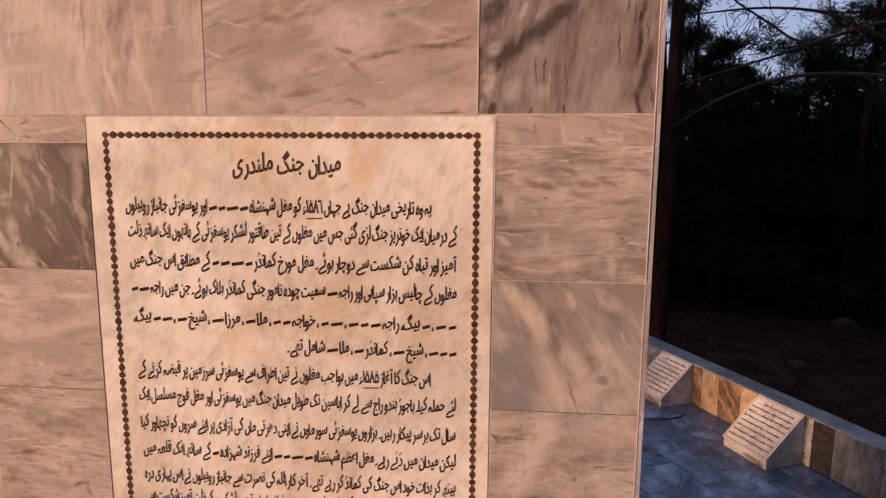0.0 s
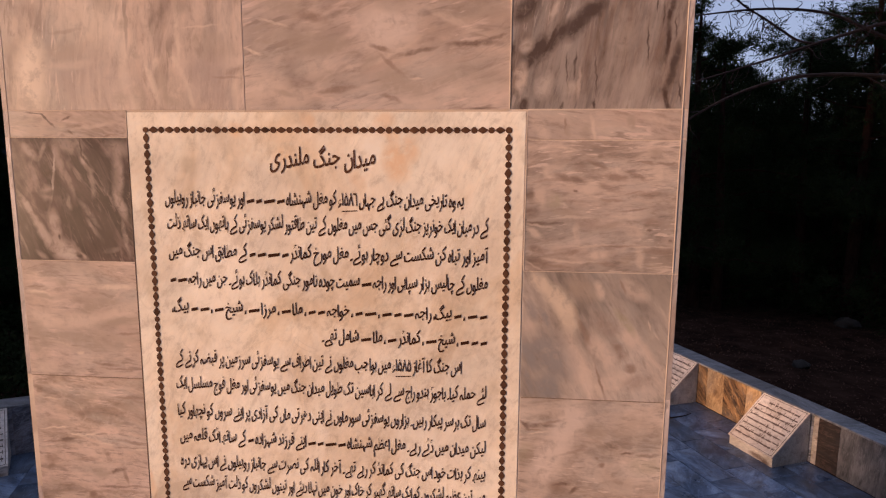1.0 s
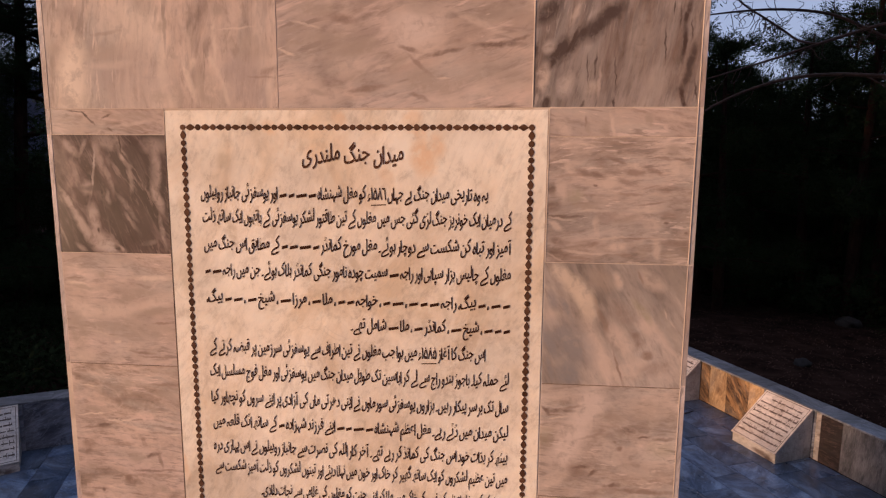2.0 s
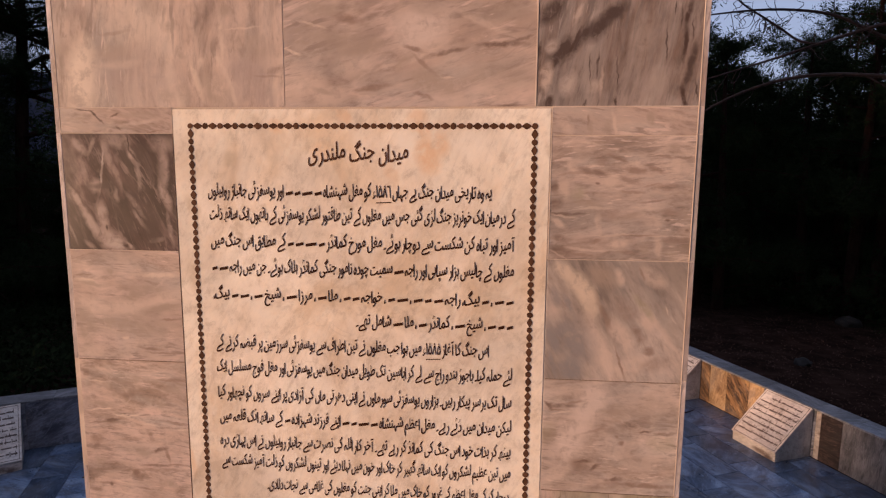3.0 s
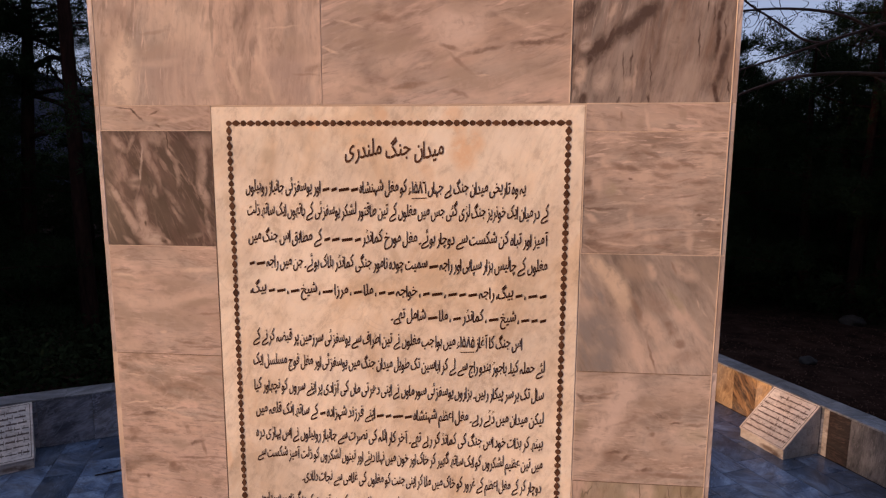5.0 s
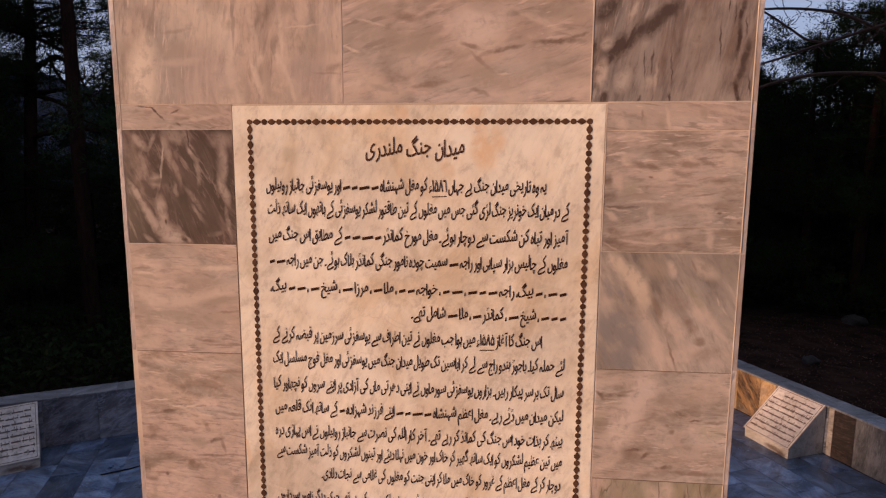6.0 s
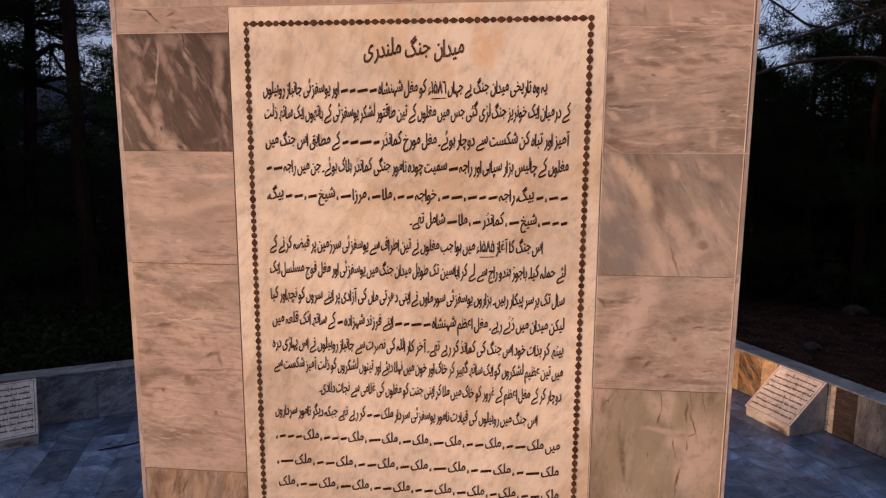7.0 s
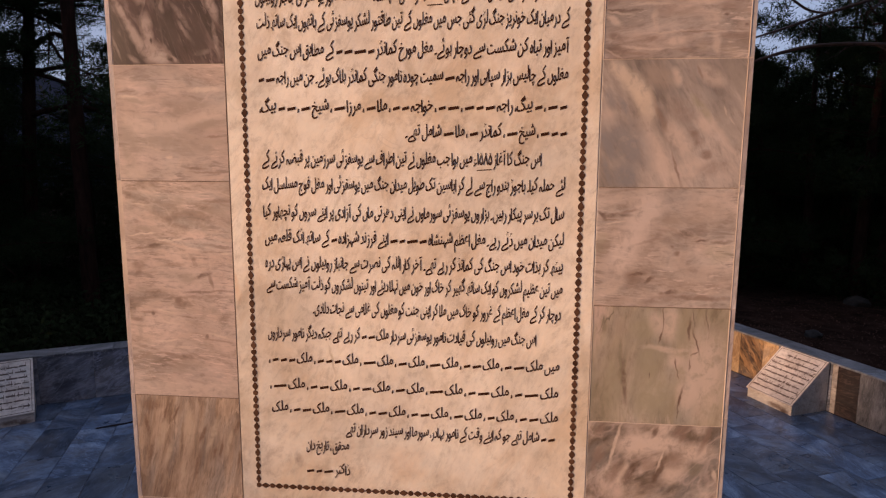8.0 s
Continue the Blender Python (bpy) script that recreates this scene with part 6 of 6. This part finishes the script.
# the bare tree whose branches hang across the sky
bare = empty("bare_tree")
tagged(bare, "leafless tree with long arching grey-brown branches", "tree")
ty = 8.9
tz = ground_height(9.3, ty)
part("trunk", tube([(9.3, ty, tz - 0.2), (9.25, ty, 1.5), (9.1, ty + 0.1, 3.2), (8.8, ty, 5.0), (8.7, ty, 7.2)], [0.2, 0.16, 0.13, 0.09, 0.03], 10), m_dead, bare, smooth=True)
limbs = [
    ([(9.05, 8.95, 3.5), (7.6, 8.6, 4.15), (6.40, 8.6, 4.32), (5.41, 8.6, 4.36), (4.66, 8.6, 4.25), (3.95, 8.6, 3.98), (3.28, 8.6, 3.58)], [0.06, 0.045, 0.034, 0.030, 0.027, 0.022, 0.014]),
    ([(8.78, 8.9, 5.0), (7.4, 8.7, 5.25), (6.30, 8.6, 5.12), (5.77, 8.6, 4.98), (4.99, 8.6, 4.73), (4.58, 8.6, 4.59), (3.32, 8.6, 4.21)], [0.05, 0.036, 0.030, 0.027, 0.023, 0.019, 0.009]),
    ([(8.85, 8.9, 4.4), (7.2, 8.7, 4.6), (6.33, 8.6, 4.89), (6.0, 8.6, 5.03), (5.56, 8.6, 5.23), (5.04, 8.6, 5.33), (4.32, 8.6, 5.35), (3.35, 8.6, 5.26)], [0.045, 0.034, 0.028, 0.026, 0.024, 0.022, 0.018, 0.009]),
    ([(5.30, 8.61, 4.83), (5.01, 8.62, 4.88), (4.74, 8.62, 5.05), (4.48, 8.62, 5.22), (4.08, 8.62, 5.48), (3.7, 8.65, 5.9)], [0.018, 0.020, 0.019, 0.017, 0.014, 0.007]),
    ([(6.02, 8.6, 4.34), (6.25, 8.55, 4.2), (6.42, 8.5, 4.01), (6.7, 8.45, 3.6)], [0.012, 0.009, 0.007, 0.004]),
]
for p, r in limbs:
    part("branch", tube(p, r, 7), m_dead, bare, smooth=True)
rnd = random.Random(12)
for k in range(84):                          # hanging and crooked twigs
    p, r = limbs[k % 4]
    seg = rnd.randrange(2, len(p) - 1)
    o = Vector(p[seg]).lerp(Vector(p[seg + 1]) if seg + 1 < len(p) else Vector(p[seg]), rnd.random())
    pts, d = [o], Vector((rnd.uniform(-0.8, 0.3), rnd.uniform(-0.4, 0.4), rnd.choice((-1, -1, 0.8)) * rnd.uniform(0.3, 1))).normalized()
    for j in range(4):
        d = (d + Vector((rnd.gauss(0, 0.7), rnd.gauss(0, 0.7), rnd.gauss(0, 0.7)))).normalized()
        pts.append(pts[-1] + d * rnd.uniform(0.05, 0.15))
    part("twig", tube(pts, [0.007, 0.006, 0.005, 0.004, 0.002], 4), m_dead, bare)

# the half-dead pine at the clearing's edge, with crooked boughs
snag = empty("half_dead_pine")
tagged(snag, "tall half-dead pine with crooked bare lower boughs by the clearing", "tree")
part("trunk", tube([(-9.62, 9.92, standing(-9.6, 9.92) - 0.1), (-9.50, 9.92, 1.3), (-9.33, 9.92, 3.5), (-9.18, 9.92, 5.1), (-9.05, 9.92, 7.5), (-9.0, 9.92, 10.0)], [0.17, 0.14, 0.12, 0.10, 0.07, 0.02], 9), m_bark, snag, smooth=True)
boughs = [
    ([(-9.22, 9.9, 4.76), (-8.86, 9.88, 4.91), (-8.58, 9.86, 5.01), (-8.37, 9.88, 4.88), (-8.22, 9.9, 4.71), (-8.06, 9.9, 4.44)], [0.060, 0.050, 0.045, 0.040, 0.034, 0.018]),
    ([(-8.83, 9.88, 4.9), (-9.05, 9.86, 4.72), (-9.26, 9.88, 4.50)], [0.030, 0.026, 0.020]),
    ([(-8.74, 9.88, 4.92), (-8.55, 9.86, 4.62), (-8.36, 9.88, 4.39), (-8.12, 9.9, 4.20)], [0.032, 0.028, 0.024, 0.014]),
    ([(-8.73, 9.87, 4.92), (-8.75, 9.86, 4.66), (-8.78, 9.86, 4.37)], [0.020, 0.016, 0.010]),
    ([(-9.28, 9.9, 4.20), (-8.92, 9.88, 4.31), (-8.56, 9.86, 4.36), (-8.22, 9.88, 4.34), (-7.93, 9.9, 4.23)], [0.055, 0.048, 0.040, 0.030, 0.016]),
    ([(-9.34, 9.9, 3.42), (-8.91, 9.88, 3.52), (-8.47, 9.86, 3.60), (-8.06, 9.88, 3.59), (-7.80, 9.9, 3.52)], [0.060, 0.052, 0.046, 0.040, 0.024]),
    ([(-9.26, 9.9, 4.30), (-8.67, 9.88, 4.14), (-8.41, 9.86, 4.01), (-8.14, 9.88, 3.80), (-7.95, 9.9, 3.66)], [0.050, 0.045, 0.040, 0.032, 0.016]),
    ([(-9.16, 9.9, 5.42), (-8.77, 9.88, 5.28), (-8.49, 9.86, 5.14), (-8.15, 9.88, 5.05)], [0.050, 0.042, 0.034, 0.018]),
]
for p, r in boughs:
    part("bough", tube(p, r, 7), m_bark, snag, smooth=True)
rnd = random.Random(26)
tufts = bmesh.new()
for k in range(70):                          # side twigs, and the needles that are left near the top
    p, r = boughs[(0, 4, 5, 6, 7)[k % 5]]
    seg = rnd.randrange(len(p) - 1)
    o = Vector(p[seg]).lerp(Vector(p[seg + 1]), rnd.random())
    pts, d = [o], Vector((rnd.uniform(-0.6, 0.8), rnd.uniform(-0.6, 0.6), rnd.uniform(-1, 1))).normalized()
    for j in range(4):
        d = (d + Vector((rnd.gauss(0, 0.4), rnd.gauss(0, 0.4), rnd.gauss(0, 0.4)))).normalized()
        pts.append(pts[-1] + d * rnd.uniform(0.06, 0.16))
    part("twig", tube(pts, [0.014, 0.011, 0.008, 0.006, 0.003], 4), m_bark, snag)
    if k % 5 == 4 or k % 3 == 0 and k % 5 != 0:
        for q in pts[2:]:
            needle_cloud(tufts, q, rnd.uniform(0.12, 0.22), 26, rnd)
for k in range(64):                          # the crown, higher up the trunk
    f = (k / 64) ** 1.5
    o = Vector((-9.17 + 0.17 * f, 9.92, 5.35 + 4.4 * f))
    az = 2.4 * k
    tip = o + Vector((math.cos(az), math.sin(az), 0.12)) * rnd.uniform(0.8, 1.0) * (1.9 - 1.3 * f)
    part("limb", tube([o, o.lerp(tip, 0.5) + Vector((0, 0, 0.08)), tip], [0.03, 0.02, 0.006], 5), m_bark, snag)
    for j in range(20):
        needle_cloud(tufts, o.lerp(tip, rnd.uniform(0.25, 1.05)) + Vector((rnd.gauss(0, 0.16), rnd.gauss(0, 0.16), rnd.gauss(0, 0.13))), rnd.uniform(0.15, 0.26), 30, rnd)
part("crown", tufts, m_needle, snag)

# dry twigs blown onto the floor
for pts in ([(-3.44, 3.34, 0.008), (-3.30, 3.42, 0.012), (-3.21, 3.50, 0.007), (-3.12, 3.62, 0.006)],
            [(2.20, 5.41, 0.007), (2.42, 5.39, 0.012), (2.62, 5.47, 0.007), (2.74, 5.56, 0.005)]):
    tagged(part("dry_twig", tube(pts, [0.006, 0.008, 0.007, 0.003], 6), m_dead, smooth=True), "thin dark dry twig lying on the marble floor", "twig", "twigs on the floor")

# stones and fallen leaves on the earth outside the walls
rnd = random.Random(4)
for x, y, size in ((8.25, 12.2, 0.24), (5.38, 8.37, 0.13), (7.9, 9.8, 0.10), (9.2, 11.2, 0.2)):
    bm = bmesh.new()
    bmesh.ops.create_icosphere(bm, subdivisions=3, radius=size)
    for v in bm.verts:
        v.co *= 1 + 0.35 * noise.noise(v.co * (1.6 / size) + Vector((x, y, 0)))
        v.co.z *= 0.62
    tagged(part("stone", bm, m_rock, at=Matrix.Translation((x, y, ground_height(x, y) + size * 0.25)), smooth=True), "rounded grey stone lying on the dark earth", "stone", "stones outside the wall")
bm = bmesh.new()
for k in range(16000):
    t, r = radians(rnd.uniform(15, 165)), rnd.uniform(5.3, 14)
    x, y = r * math.cos(t), 1 + r * math.sin(t)
    p = Vector((x, y, 0))
    if (p - R0).dot(Vector((-eR.y, eR.x, 0))) > -0.35 and (p - L0).dot(Vector((-eL.y, eL.x, 0))) < 0.4:
        continue
    c = Vector((x, y, ground_height(x, y) + 0.015))
    q = Euler((rnd.gauss(0, 0.5), rnd.gauss(0, 0.5), rnd.uniform(0, 6.3))).to_matrix()
    w, ln = rnd.uniform(0.005, 0.013), rnd.uniform(0.009, 0.028)
    bm.faces.new([bm.verts.new(c + q @ Vector(v)) for v in ((-ln, 0, 0), (0, -w, 0.006), (ln, 0, 0), (0, w, 0.006))])
tagged(part("fallen_leaves", bm, m_leaf_litter), "dry fallen leaves scattered over the earth", "leaf litter", kind="stuff")

# ---- floor tiles of the court ----
floor_pose = wall_right_pose
bm = bmesh.new()
rings = [[bm.verts.new(floor_pose.inverted() @ (p + Vector((0, 0, z)))) for p in COURT] for z in (-0.108, -0.008)]
bm.faces.new(rings[0])
bm.faces.new(rings[1][::-1])
for k in range(4):
    bm.faces.new((rings[0][k], rings[0][(k + 1) % 4], rings[1][(k + 1) % 4], rings[1][k]))
bmesh.ops.recalc_face_normals(bm, faces=bm.faces)
floor = part("floor", bm, m_core, at=floor_pose)
tagged(floor, "court floor of blue-grey marble tiles", "floor", kind="structure")
lengths = (0.61, 0.61, 0.61, 0.46, 0.305)
meshes = {}
rnd = random.Random(2)
near, rest = 0, bmesh.new()


def inside(p, margin):
    """Whether p lies in the court, or within a margin outside its edges."""
    for k in range(4):
        q, e = COURT[k], COURT[(k + 1) % 4] - COURT[k]
        if (e.x * (p.y - q.y) - e.y * (p.x - q.x)) / e.length > margin:
            return False
    return True


for row in range(44):
    y = -0.1525 - 0.305 * row
    x = -3.62 - rnd.uniform(0, 0.5)
    while x < 8.7:
        w = rnd.choice(lengths)
        c = floor_pose @ Vector((x + w / 2, y, 0))
        if inside(c, (-0.08 if c.y < -1 else 0.12) if (c - COURT[1]).length < 4 or c.y < -1 else 0.36):
            key = round(w, 3)
            if key not in meshes:
                meshes[key] = mesh_of(box(w - 0.004, 0.301, 0.02, 0.0015), "floor_tile", m_floor)
            if near < 300 and c.y > 1.0 and row < 22:
                shared("floor_tile", meshes[key], floor, Matrix.Translation((x + w / 2, y, -0.010 + rnd.uniform(-0.0008, 0.0008))))
                near += 1
            else:
                box(w - 0.004, 0.301, 0.02, 0, rest, (x + w / 2, y, -0.010))
        elif c.y < -1:                         # tiles cut along the near walls
            for i in range(4):
                for j in (-0.0755, 0.0755):
                    px, py = x + w * (i + 0.5) / 4, y + j
                    if inside(floor_pose @ Vector((px, py, 0)), 0.09):
                        box(w / 4, 0.150, 0.02, 0, rest, (px, py, -0.010))
        x += w
tagged(part("floor_tiles", rest, m_floor_rest, floor), kind="stuff")
